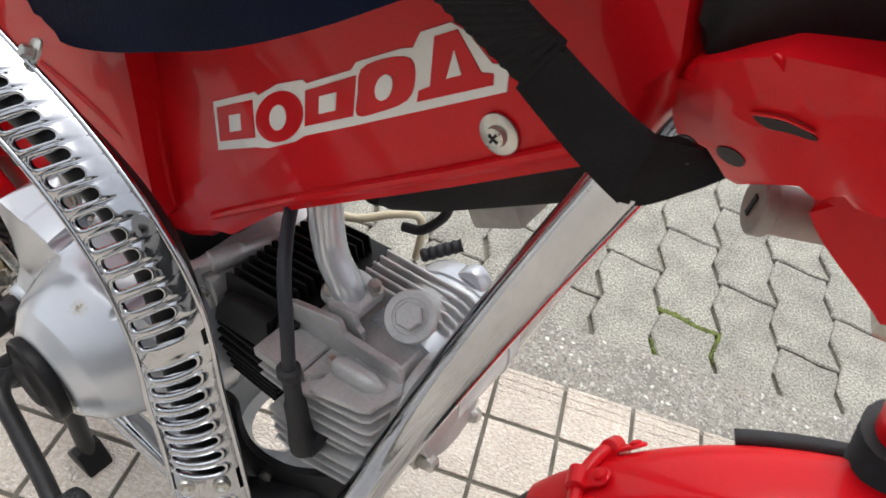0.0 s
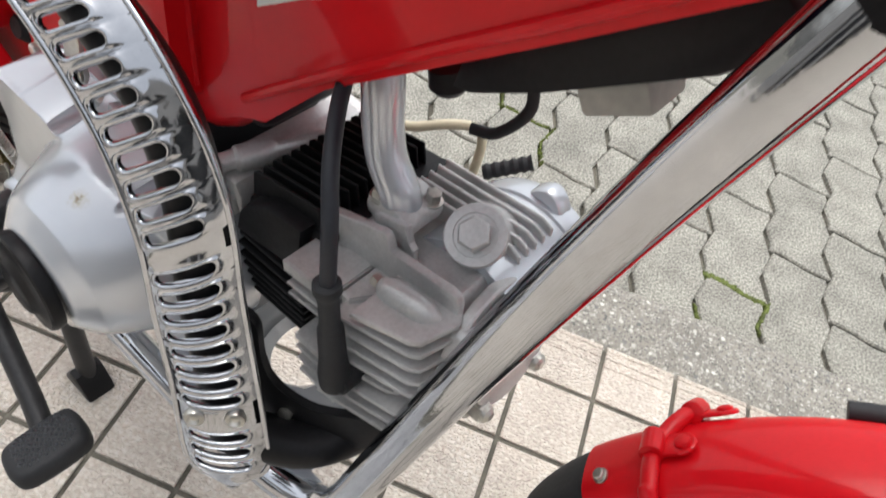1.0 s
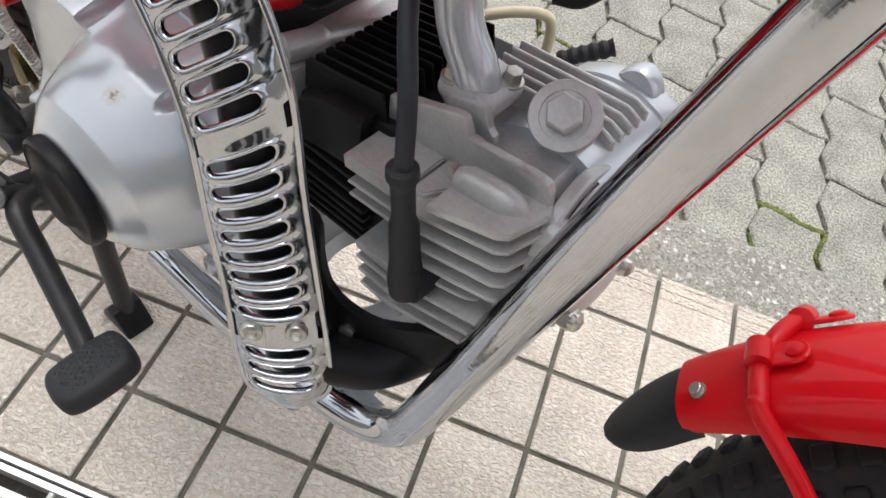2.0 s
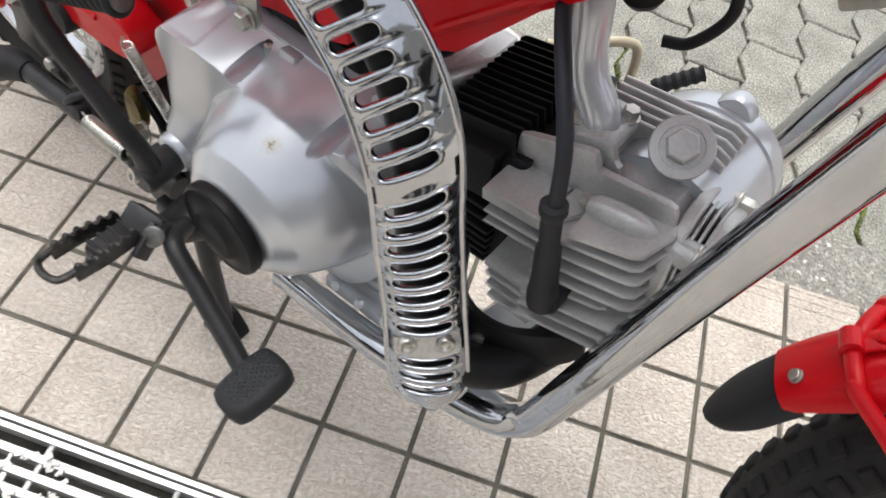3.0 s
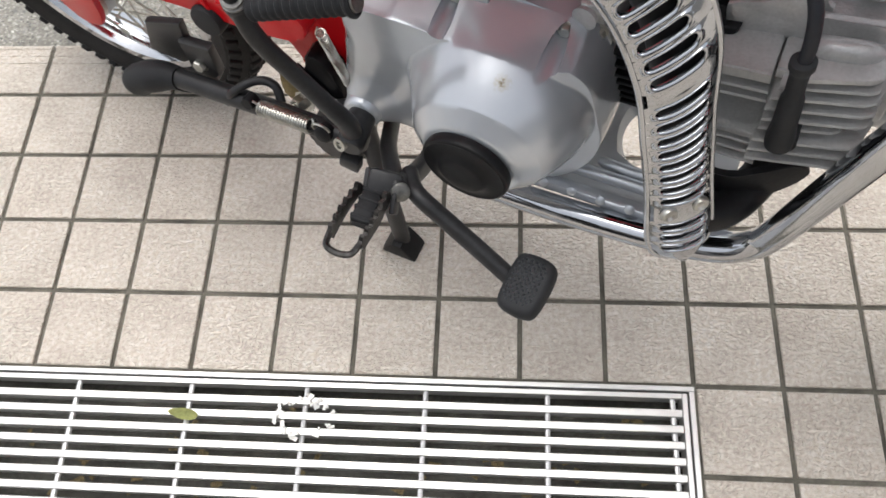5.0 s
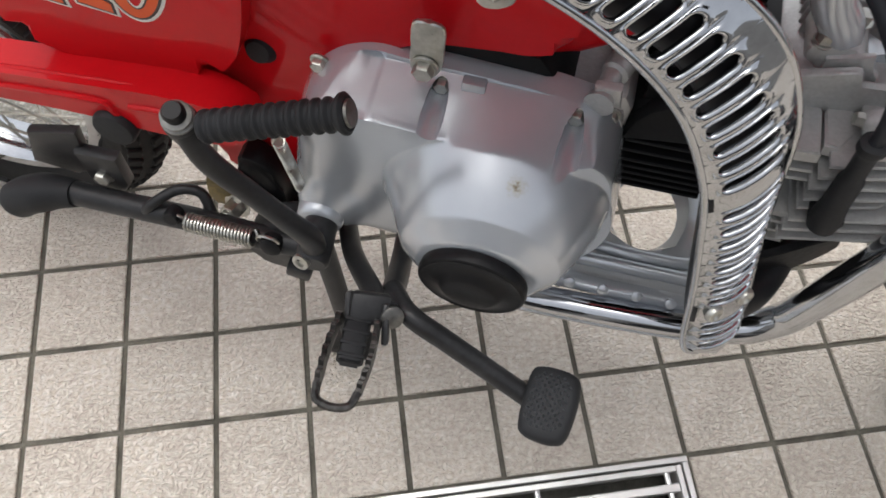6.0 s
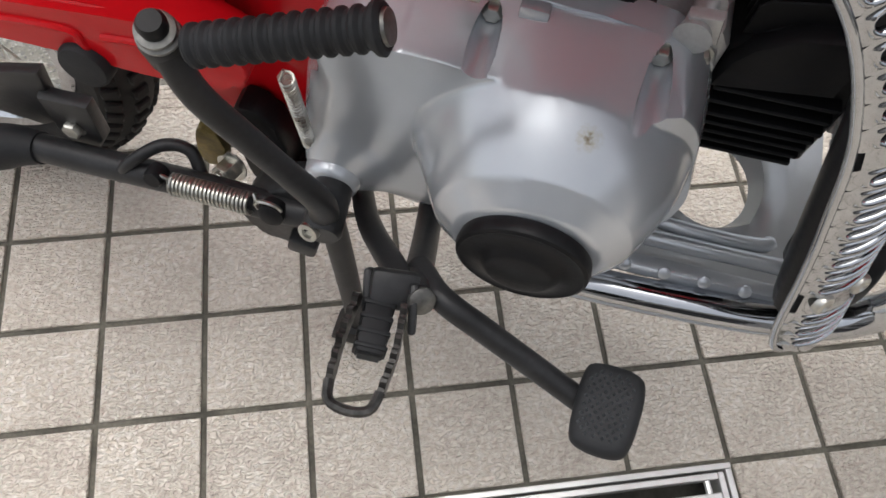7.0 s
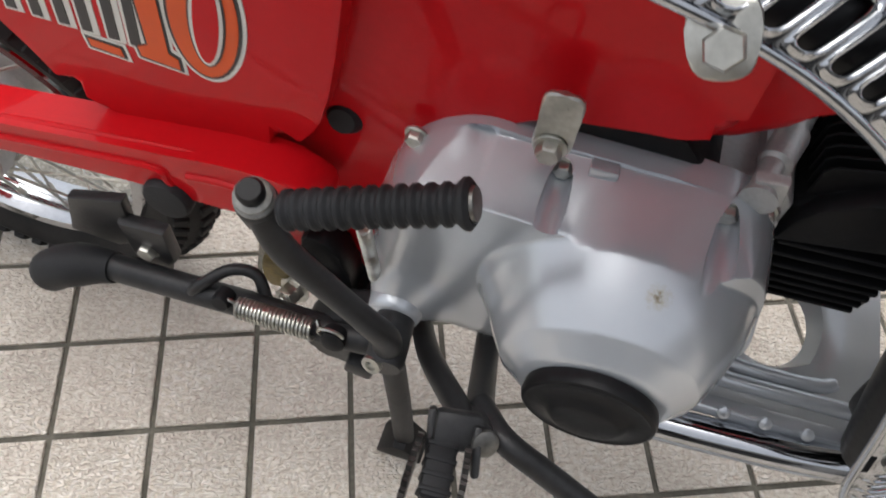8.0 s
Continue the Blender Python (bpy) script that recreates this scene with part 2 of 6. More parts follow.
def coil(bm, a, b, r, wire, turns, lead=0.012):
    """A coil spring from a to b with hooked ends."""
    a, b = Vector(a), Vector(b)
    d = (b - a).normalized()
    s = d.orthogonal().normalized()
    o = d.cross(s)
    pts = [a - d * lead]
    n = turns * 10
    for k in range(n + 1):
        t = k / n
        ang = 2 * math.pi * turns * t
        pts.append(a.lerp(b, t) + (s * math.cos(ang) + o * math.sin(ang)) * r)
    pts.append(b + d * lead)
    return sweep(bm, pts, wire, 6)


def mk():
    return bmesh.new()

# ---- the place ----
def slab(name, x0, x1, y0, y1, z0, z1, mat, label, kind="structure", parent=None):
    bm = mk()
    box(bm, (x1 - x0, y1 - y0, z1 - z0), pose((x0 + x1) / 2, (y0 + y1) / 2, (z0 + z1) / 2))
    return part(name, bm, mat, parent, label, kind=kind)


def build_setting():
    floor = new("floor")
    tagged(floor, "beige textured ceramic floor tiles with dark grout", "floor", kind="structure")
    for x0, x1, y0, y1 in ((-9.0, 9.0, 0.0, 0.482), (0.0, 9.0, -0.26, 0.0), (-9.0, 9.0, -6.0, -0.26)):
        slab("grout_bed", x0, x1, y0, y1, -0.16, -0.0035, grout, "dark dirty grout between the tiles", kind="", parent=floor)
    channel = new("drain_channel")
    tagged(channel, "dark concrete drain channel under the grating", "drain", kind="structure")
    slab("channel_bed", -9.0, 0.0, -0.26, 0.0, -0.16, -0.075, channel_mat, "", kind="", parent=channel)
    kerb = new("kerb")
    tagged(kerb, "grey exposed-aggregate concrete kerb beside the tiles", "kerb", kind="structure")
    ground = slab("ground", -60, 60, 0.603, 80, -0.4, -0.0985, joint_sand, "sandy ground under the paving, with dark joints")
    tagged(ground, category="ground")
    slab("lower_ground", -60, 60, -80, 0.602, -0.4, -0.165, joint_sand, "", kind="", parent=ground)
    # unseen wall; its bays are added to give chrome and paint dark streaks
    wall = new("wall_south")
    tagged(wall, "unseen grey plastered wall, its dark recesses added for reflections", "wall", kind="structure")
    for x0, x1 in ((-9.0, -4.3), (-3.3, -2.9), (-1.9, -1.5), (-0.5, 0.0), (1.0, 1.4), (2.4, 2.9), (3.9, 9.0)):
        slab("wall_panel", x0, x1, -4.4, -4.15, -0.16, 2.35, plaster, "", kind="", parent=wall)
    slab("lintel", -9.0, 9.0, -4.4, -4.15, 2.35, 3.1, plaster, "", kind="", parent=wall)
    slab("recess_back", -4.4, 4.0, -4.9, -4.8, -0.16, 2.35, dark_recess, "dark backing of the recesses added for reflections", kind="", parent=wall)
    slab("recess_top", -4.4, 4.0, -4.8, -4.4, 2.35, 2.45, plaster, "", kind="", parent=wall)
    return floor, kerb, ground


floor, kerb, ground = build_setting()


# ---- the motorcycle: u ahead, v to its left, w up ----
moto = new("motorcycle")
moto.matrix_world = pose(-0.25, 0.26, 0.0, 0, 0, -22)
tagged(moto, "small red motorcycle with chrome heat shield, standing on tiles", "motorcycle")


def build_frame():
    body = mk()
    outline = [(0.376, 0.7135), (0.364, 0.7035), (0.31, 0.6550), (0.25, 0.6025), (0.194, 0.5535), (0.141, 0.505), (0.134, 0.491), (0.119, 0.469), (0.098, 0.4535), (0.07, 0.4480), (0.03, 0.4465), (0.02, 0.50),
               (0.02, 0.60), (0.10, 0.655), (0.20, 0.72), (0.29, 0.785), (0.36, 0.83), (0.370, 0.80), (0.377, 0.779), (0.382, 0.761), (0.384, 0.745), (0.382, 0.725)]
    prism(body, outline, -0.043, 0.065, 0.010, 4)
    frame_body = part("frame", body, red, moto, "glossy red pressed-steel frame", 30)
    lobe = mk()
    shape = soft_outline([(0.088, 0.64), (0.092, 0.60), (0.091, 0.545), (0.092, 0.505), (0.090, 0.480), (0.07, 0.4680), (0.045, 0.4650),
                          (0.0, 0.455), (-0.03, 0.425), (-0.045, 0.36), (-0.060, 0.29), (-0.100, 0.215), (-0.13, 0.192), (-0.150, 0.235), (-0.178, 0.275), (-0.178, 0.35),
                          (-0.170, 0.41), (-0.12, 0.50), (-0.14, 0.60), (-0.13, 0.69), (0.0, 0.70), (0.07, 0.69)], 4)
    prism(lobe, shape, -0.062, 0.07, 0.012, 5)
    part("rear_pressing", lobe, red, frame_body, angle=30)
    seam = mk()
    path = [(0.372, 0.7150), (0.362, 0.7075), (0.31, 0.6600), (0.25, 0.6075), (0.194, 0.5575), (0.135, 0.503)]
    sweep(seam, smooth_path([(u - 0.002, -0.044, w + 0.003) for u, w in path], 4), 0.0032, 8)
    part("seam_flange", seam, red, frame_body)
    rib = mk()
    sweep(rib, smooth_path([(-0.013, -0.0615, 0.560), (0.03, -0.0615, 0.556), (0.059, -0.0610, 0.550), (0.080, -0.058, 0.540)], 5), 0.0026, 8)
    sweep(rib, smooth_path([(0.089, -0.0475, 0.60), (0.0895, -0.0475, 0.545), (0.0905, -0.0475, 0.515), (0.091, -0.0465, 0.490)], 5), 0.0028, 8)
    part("pressed_rib", rib, red, frame_body)
    screw = mk()
    lathe(screw, [(0.0090, 0), (0.0095, 0.0006), (0.0095, 0.0018), (0.0088, 0.0022)], (0.327, -0.043, 0.697), (0, -1, 0), 28)
    lathe(screw, [(0.0045, 0.002), (0.0049, 0.003), (0.0043, 0.0048), (0.0022, 0.0056)], (0.327, -0.043, 0.697), (0, -1, 0), 20)
    part("frame_screw", screw, zinc, frame_body, "zinc-plated screw on a wide washer")
    # shade of the cross recess, drawn as two black bars on the head
    cross = mk()
    for a in (20, 110):
        box(cross, (0.0052, 0.0014, 0.0012), pose(0.327, -0.0484, 0.697, 0, a, 0))
    part("cross_shade", cross, black, frame_body)
    # maker's mark: five plain upright shapes on a white ground that climbs with the frame
    def on(pts):
        """Places of (run 0..1, rise) on the climbing base line."""
        return [(0.1448 + 0.1813 * x, 0.5725 + 0.147 * x + y) for x, y in pts]

    def shape(name, pts, v, mat, label=""):
        bm = mk()
        prism(bm, on(pts), v, -0.0425)
        return part(name, bm, mat, frame_body, label)

    def ring(x, y, rx, ry, n=28):
        return [(x + rx * math.cos(2 * math.pi * k / n), y + ry * math.sin(2 * math.pi * k / n) - 0.10 * rx * math.cos(2 * math.pi * k / n) * 0.147) for k in range(n)]

    shape("badge_ground", [(-0.004, 0.0), (0.19, -0.0040), (0.24, -0.0065), (0.36, -0.0055), (0.40, -0.003), (0.58, -0.0030), (0.78, -0.0025), (0.995, -0.0020), (0.985, 0.0105), (0.945, 0.0135),
                           (0.870, 0.0315), (0.825, 0.0385), (0.750, 0.0385), (0.735, 0.0320), (0.700, 0.0335), (0.570, 0.0335), (0.555, 0.0300), (0.400, 0.0300), (0.385, 0.0330), (0.285, 0.0350),
                           (0.205, 0.0315), (0.190, 0.0345), (-0.008, 0.0365)], -0.0436, white_film, "white film badge ground")
    for outer, holes in (
            ([(0.012, 0.0065), (0.185, 0.0035), (0.180, 0.0300), (0.010, 0.0320)], [[(0.070, 0.0120), (0.125, 0.0112), (0.125, 0.0232), (0.070, 0.0240)]]),
            (ring(0.292, 0.0135, 0.100, 0.0170), [ring(0.292, 0.0135, 0.035, 0.0085)]),
            ([(0.400, 0.0035), (0.575, 0.0030), (0.575, 0.0265), (0.400, 0.0260)], [[(0.455, 0.0095), (0.515, 0.0093), (0.515, 0.0200), (0.455, 0.0202)]]),
            (soft_outline([(0.590, 0.0030), (0.660, 0.0020), (0.740, 0.0050), (0.755, 0.0150), (0.735, 0.0270), (0.660, 0.0310), (0.590, 0.0290), (0.586, 0.0160)], 3), [ring(0.668, 0.0155, 0.026, 0.0070)]),
            ([(0.770, 0.0030), (0.960, 0.0030), (0.955, 0.0085), (0.925, 0.0105), (0.845, 0.0345), (0.790, 0.0345), (0.800, 0.0100), (0.770, 0.0090)], [[(0.842, 0.0120), (0.878, 0.0120), (0.848, 0.0250)]])):
        shape("badge_block", outer, -0.0441, red)
        for h in holes:
            shape("badge_inset", h, -0.0446, white_film)


def build_front():
    def leaning(bm):
        """Leans a part of the head in under the shroud."""
        for v in bm.verts:
            v.co.y += (0.735 - v.co.z) * 0.6
        return bm

    head = mk()
    prism(head, soft_outline([(0.3835, 0.732), (0.392, 0.714), (0.4076, 0.7040), (0.422, 0.7175), (0.4373, 0.7315), (0.4515, 0.7330), (0.475, 0.745), (0.50, 0.790), (0.46, 0.797), (0.4163, 0.7850), (0.406, 0.779), (0.394, 0.7685), (0.3831, 0.7565)], 4), -0.028, 0.05, 0.006, 3)
    h = part("steering_head", leaning(head), red, moto, "red pressed-steel steering head")
    down = (0, -1, -0.6)
    # no hole is cut: a black disc gives its dark inside
    bm = mk()
    lathe(bm, [(0.0056, -0.001), (0.0056, 0.0004)], (0.4085, -0.0220, 0.7250), down, 24)
    part("hole_shade", bm, black, h, "black disc for the shade in a round hole")
    # the slot's shade is a thin black plate laid on the red
    bm = mk()
    prism(bm, soft_outline([(0.4100, 0.7530), (0.4189, 0.7572), (0.4275, 0.7582), (0.4300, 0.7560), (0.4222, 0.7535), (0.4150, 0.7505)], 4), -0.0286, -0.0276)
    part("slot", leaning(bm), black, h, "black plate for the shade in a pressed slot")
    bm = mk()
    sweep(bm, smooth_path([(0.4092, -0.0292, 0.7545), (0.4189, -0.0292, 0.7592), (0.4285, -0.0292, 0.7600)], 6), 0.0008, 8)
    part("pressed_rib", leaning(bm), red, h)
    bm = mk()
    hex_bolt(bm, (0.3955, -0.040, 0.7300), (0, -1, 0), 0.0046, 0.005, 0.0062)
    part("pivot_bolt", bm, dark_steel, h)
    bm = mk()
    prism(bm, soft_outline([(0.3790, 0.790), (0.3850, 0.7640), (0.400, 0.764), (0.43, 0.785), (0.47, 0.80), (0.50, 0.83), (0.46, 0.87), (0.38, 0.86)], 4), -0.038, 0.05, 0.004, 3)
    part("head_shroud", bm, black, h, "black plastic shroud")
    # unseen block added above the view to cast shade on the steering head
    bm = mk()
    prism(bm, soft_outline([(0.40, 0.87), (0.47, 0.86), (0.53, 0.88), (0.55, 0.95), (0.50, 1.02), (0.42, 1.02), (0.38, 0.95)], 4), -0.125, 0.12, 0.02, 4)
    part("head_shade_block", bm, black, h, "unseen black block added to shade the steering head")
    lock = mk()
    lathe(lock, [(0.0125, 0.0), (0.0135, 0.001), (0.0135, 0.006), (0.0115, 0.0075), (0.0115, 0.05)], (0.4225, 0.028, 0.676), (0.85, 0.5, 0.0), 28)
    lk = part("steering_lock", lock, grey_plastic, moto, "grey metal steering lock barrel")
    # a black bar on the face stands for the dark of the key opening
    bm = mk()
    box(bm, (0.001, 0.003, 0.011), pose(0.422, 0.0278, 0.676, 0, 0, 30))
    part("keyway_shade", bm, black, lk)
    bm = mk()
    prism(bm, soft_outline([(0.440, 0.712), (0.470, 0.735), (0.52, 0.72), (0.545, 0.69), (0.53, 0.665), (0.500, 0.664), (0.479, 0.675), (0.447, 0.694)], 4), 0.010, 0.085, 0.010, 3)
    clamp = part("fork_clamp", bm, red, moto, "red lower fork clamp")
    bm = mk()
    hex_bolt(bm, (0.494, 0.026, 0.676), (0.25, 0.08, -0.96), 0.0115, 0.020, 0.014)
    part("stem_nut", bm, zinc, clamp, "zinc-plated steering stem nut")
    for v, top, low in ((-0.062, (0.530, -0.062, 0.70), (0.696, -0.014, 0.256)), (0.092, (0.520, 0.092, 0.70), (0.648, 0.146, 0.226))):
        bm = mk()
        top, low = Vector(top), Vector(low)
        sweep(bm, [top.lerp(low, k / 8) for k in range(9)], 0.019, 18)
        leg = part("fork_leg", bm, red, moto, "red fork leg")
        bm = mk()
        n = 44
        sweep(bm, [top.lerp(low, 0.36 + 0.47 * k / n) for k in range(n + 1)], [0.024 + 0.003 * math.cos(k * math.pi) for k in range(n + 1)], 18)
        part("fork_boot", bm, rubber, leg, "black corrugated rubber fork boot")
        bm = mk()
        hex_bolt(bm, top + Vector((-0.016, -0.004, -0.010)), (-0.8, -0.6, 0.2), 0.0085, 0.012)
        part("clamp_bolt", bm, steel, leg)


def wheel(name, at, label, rim_mat, R, r, ri):
    """Spoked wheel: hub with tyre, rim and spokes, its axle along v; ri: radius of the rim's edge."""
    hub = mk()
    lathe(hub, [(0.028, -0.05), (0.05, -0.048), (0.052, -0.03), (0.034, -0.024), (0.034, 0.024), (0.052, 0.03), (0.05, 0.048), (0.028, 0.05)], (0, 0, 0), (0, 1, 0), 32)
    h = part(name, hub, alloy, moto, label)
    h.matrix_basis = at
    bm = mk()
    # round crown, fuller flanks that narrow to the bead on the rim
    tall = (R - ri) / 2
    mid = R - 0.005 - tall
    prof = []
    for k in range(21):
        a = math.pi * (-0.80 + 1.60 * k / 20)
        prof.append((mid + tall * math.cos(a), r * math.sin(a) * (1.0 if abs(a) < 1.6 else 0.92)))
    lathe(bm, prof + [prof[0]], (0, 0, 0), (0, 1, 0), 96, caps=False)
    part("tyre", bm, tyre_mat, h, "black knobbly rubber tyre", 30)
    n = 62
    knob = None
    for row, ang in enumerate((-66, -24, 24, 66)):
        b = radians(ang)
        for k in range(n):
            t = 2 * math.pi * (k + 0.5 * (row % 2)) / n
            if knob is None:
                bm = mk()
                box(bm, (0.0125, 0.0150, 0.0070), None, 0.0015, 1)
                knob = ob = part("tread_block", bm, tyre_mat, h)
            else:
                ob = new("tread_block", knob.data)
                ob.parent = h
            ob.matrix_basis = Matrix.Rotation(t, 4, "Y") @ Matrix.Translation((0, r * math.sin(b), mid + tall * math.cos(b))) @ Matrix.Rotation(-b * 0.9, 4, "X")
    bm = mk()
    e = r * 0.72
    sect = [(0.001, -e), (0.004, -e + 0.003), (-0.006, -e + 0.006), (-0.010, -e * 0.5), (-0.013, 0.0), (-0.010, e * 0.5), (-0.006, e - 0.006), (0.004, e - 0.003), (0.001, e),
            (-0.009, e - 0.001), (-0.013, e * 0.55), (-0.0165, 0), (-0.013, -e * 0.55), (-0.009, -e + 0.001), (0.001, -e)]
    lathe(bm, [(ri + x, y) for x, y in sect], (0, 0, 0), (0, 1, 0), 96, caps=False)
    part("rim", bm, rim_mat, h, "bright steel wheel rim")
    one = None
    for k in range(36):
        side = -1 if k % 2 else 1
        if k < 4:
            bm = mk()
            b = 1.1 if k // 2 else -1.1
            sweep(bm, [(0.047 * math.sin(b), side * 0.036, 0.047 * math.cos(b)), (0, side * 0.006, ri - 0.014)], 0.0016, 6)
            lathe(bm, [(0.0030, 0), (0.0030, 0.011), (0.0020, 0.013)], (0, side * 0.006, ri - 0.014), Vector((0.047 * math.sin(b), side * 0.03, 0.047 * math.cos(b) - ri + 0.014)), 8)
            ob = part("spoke", bm, zinc, h)
            one = [ob] if k == 0 else one + [ob]
        else:
            ob = new("spoke", one[k % 4].data)
            ob.parent = h
        ob.matrix_basis = Matrix.Rotation(2 * math.pi * k / 36, 4, "Y")
    return h


def build_wheels():
    wheel("rear_wheel", pose(-0.490, -0.008, 0.229), "rear wheel with alloy hub", chrome, 0.229, 0.034, 0.163)
    wheel("front_wheel", pose(0.672, 0.066, 0.241, -11, 0, 18), "front wheel with alloy hub", zinc, 0.244, 0.034, 0.182)


def build_mudguard():
    """Front mudguard round the steered wheel, with its stay, clamp and flap."""
    base = new("front_mudguard")
    base.parent = moto
    base.matrix_basis = pose(0.651, 0.059, 0.213, -10, 0, 18)
    tagged(base, "glossy red front mudguard with black rubber flap")

    def arc(bm, a0, a1, rad, half, drop, thick, n=40, taper=None, tuck=0.0):
        rings = []
        for k in range(n + 1):
            a = radians(a0 + (a1 - a0) * k / n)
            f = taper(k / n) if taper else 1.0
            sect = []
            for side, order in ((0.0, range(-8, 9)), (-thick, range(8, -9, -1))):
                for j in order:
                    q = j / 8
                    rr = rad + side - drop * f ** 1.6 * (abs(q) ** 2.4) - tuck * (1 - k / n) ** 1.3
                    sect.append(bm.verts.new((-rr * math.cos(a), half * f * math.sin(q * 1.45) / math.sin(1.45), rr * math.sin(a))))
            rings.append(sect)
        m = len(rings[0])
        for x, y in zip(rings, rings[1:]):
            for j in range(m):
                bm.faces.new((x[j], x[(j + 1) % m], y[(j + 1) % m], y[j]))
        bm.faces.new(rings[0][::-1])
        bm.faces.new(rings[-1])
        return bm

    guard = part("guard", arc(mk(), 31, 125, 0.296, 0.0425, 0.025, 0.0022, 60, lambda t: 0.60 + 0.40 * min(1.0, t * 3.4) ** 0.7), red, base, "glossy red steel mudguard")
    part("mud_flap", arc(mk(), 17.4, 33, 0.2925, 0.0275, 0.012, 0.004, 30, lambda t: 0.05 + 0.95 * math.sqrt(1 - (1 - min(1.0, t / 0.75)) ** 2), 0.006), rubber, base, "black rubber mud flap")
    bm = mk()
    a = radians(34)
    hex_bolt(bm, (-0.296 * math.cos(a), -0.012, 0.296 * math.sin(a)), (-math.cos(a), -0.25, math.sin(a)), 0.0037, 0.003, 0.0050, 16)
    part("flap_screw", bm, zinc, base)
    bm = mk()
    pts = []
    for j in range(-9, 10):
        q = j / 9
        a = radians(40.7 + 6 * max(0.0, q))
        rr = 0.2990 - 0.022 * abs(q) ** 2.4
        pts.append((-rr * math.cos(a), 0.045 * math.sin(q * 1.45) / math.sin(1.45), rr * math.sin(a)))
    low = [(-0.190, -0.056, 0.176), (-0.140, -0.064, 0.126), (-0.07, -0.076, 0.062), (-0.01, -0.082, 0.0)]
    path = [(x, -y, z) for x, y, z in low[::-1]]
    sweep(bm, smooth_path(low[::-1] + pts[4:-3] + path[::-1], 5), 0.0054, 12)
    part("mudguard_stay", bm, red, base, "red steel rod stay")
    for q, name in ((0.02, "clamp"), (0.62, "clamp")):
        bm = mk()
        rr = 0.2985 - 0.004 * max(0.0, q) - 0.022 * abs(q) ** 2.4
        a = radians(40.7 + 6 * max(0.0, q))
        m = Matrix.Translation((-rr * math.cos(a), 0.044 * math.sin(q * 1.45), rr * math.sin(a))) @ Matrix.Rotation(a - math.pi / 2, 4, "Y") @ Matrix.Rotation(-q * 1.0, 4, "X")
        box(bm, (0.022, 0.017, 0.003), m @ Matrix.Translation((0.006, 0, 0.0008)), 0.0012)
        lathe(bm, [(0.0088, 0), (0.0088, 0.0015), (0.0078, 0.0024)], m @ Vector((0.017, 0, -0.0004)), m.to_3x3() @ Vector((0, 0, 1)), 24)
        lathe(bm, [(0.0062, -0.0085), (0.0072, -0.0080), (0.0072, 0.0080), (0.0062, 0.0085)], m @ Vector((0, 0, 0.003)), m.to_3x3() @ Vector((0, 1, 0)), 20)
        lathe(bm, [(0.0052, 0), (0.0048, 0.002), (0.0026, 0.0030)], m @ Vector((0.018, 0, 0.0018)), m.to_3x3() @ Vector((0, 0, 1)), 16)
        part("stay_clamp", bm, red, base, "red riveted clamp")
    bm = mk()
    pts = []
    for k in range(24):
        a = radians(62 + 60 * k / 23)
        pts.append((-0.290 * math.cos(a), 0.046, 0.280 * math.sin(a)))
    sweep(bm, pts, 0.0065, 10)
    part("trim_strip", bm, rubber, base, "black rubber edge strip")


# ---- engine ----
DRUM_AT = (0.0672, 0.3680)


def drum_depth(r):
    """Swelling side of the clutch drum, then a flatter cone that narrows to the cap."""
    if r > 0.0789:
        return -(r - 0.0789) * 1.5
    if r > 0.0530:
        if r > 0.0715:
            return 0.110 * math.sqrt(max(0.0, 1 - (r / 0.0790) ** 2.5))
        return 0.0517 + (0.0715 - r) * 1.93 + 0.0022 * math.sin(math.pi * (0.0715 - r) / 0.0185)
    if r > 0.0385:
        return 0.0874 + (0.0530 - r) * 0.80
    return 0.0990


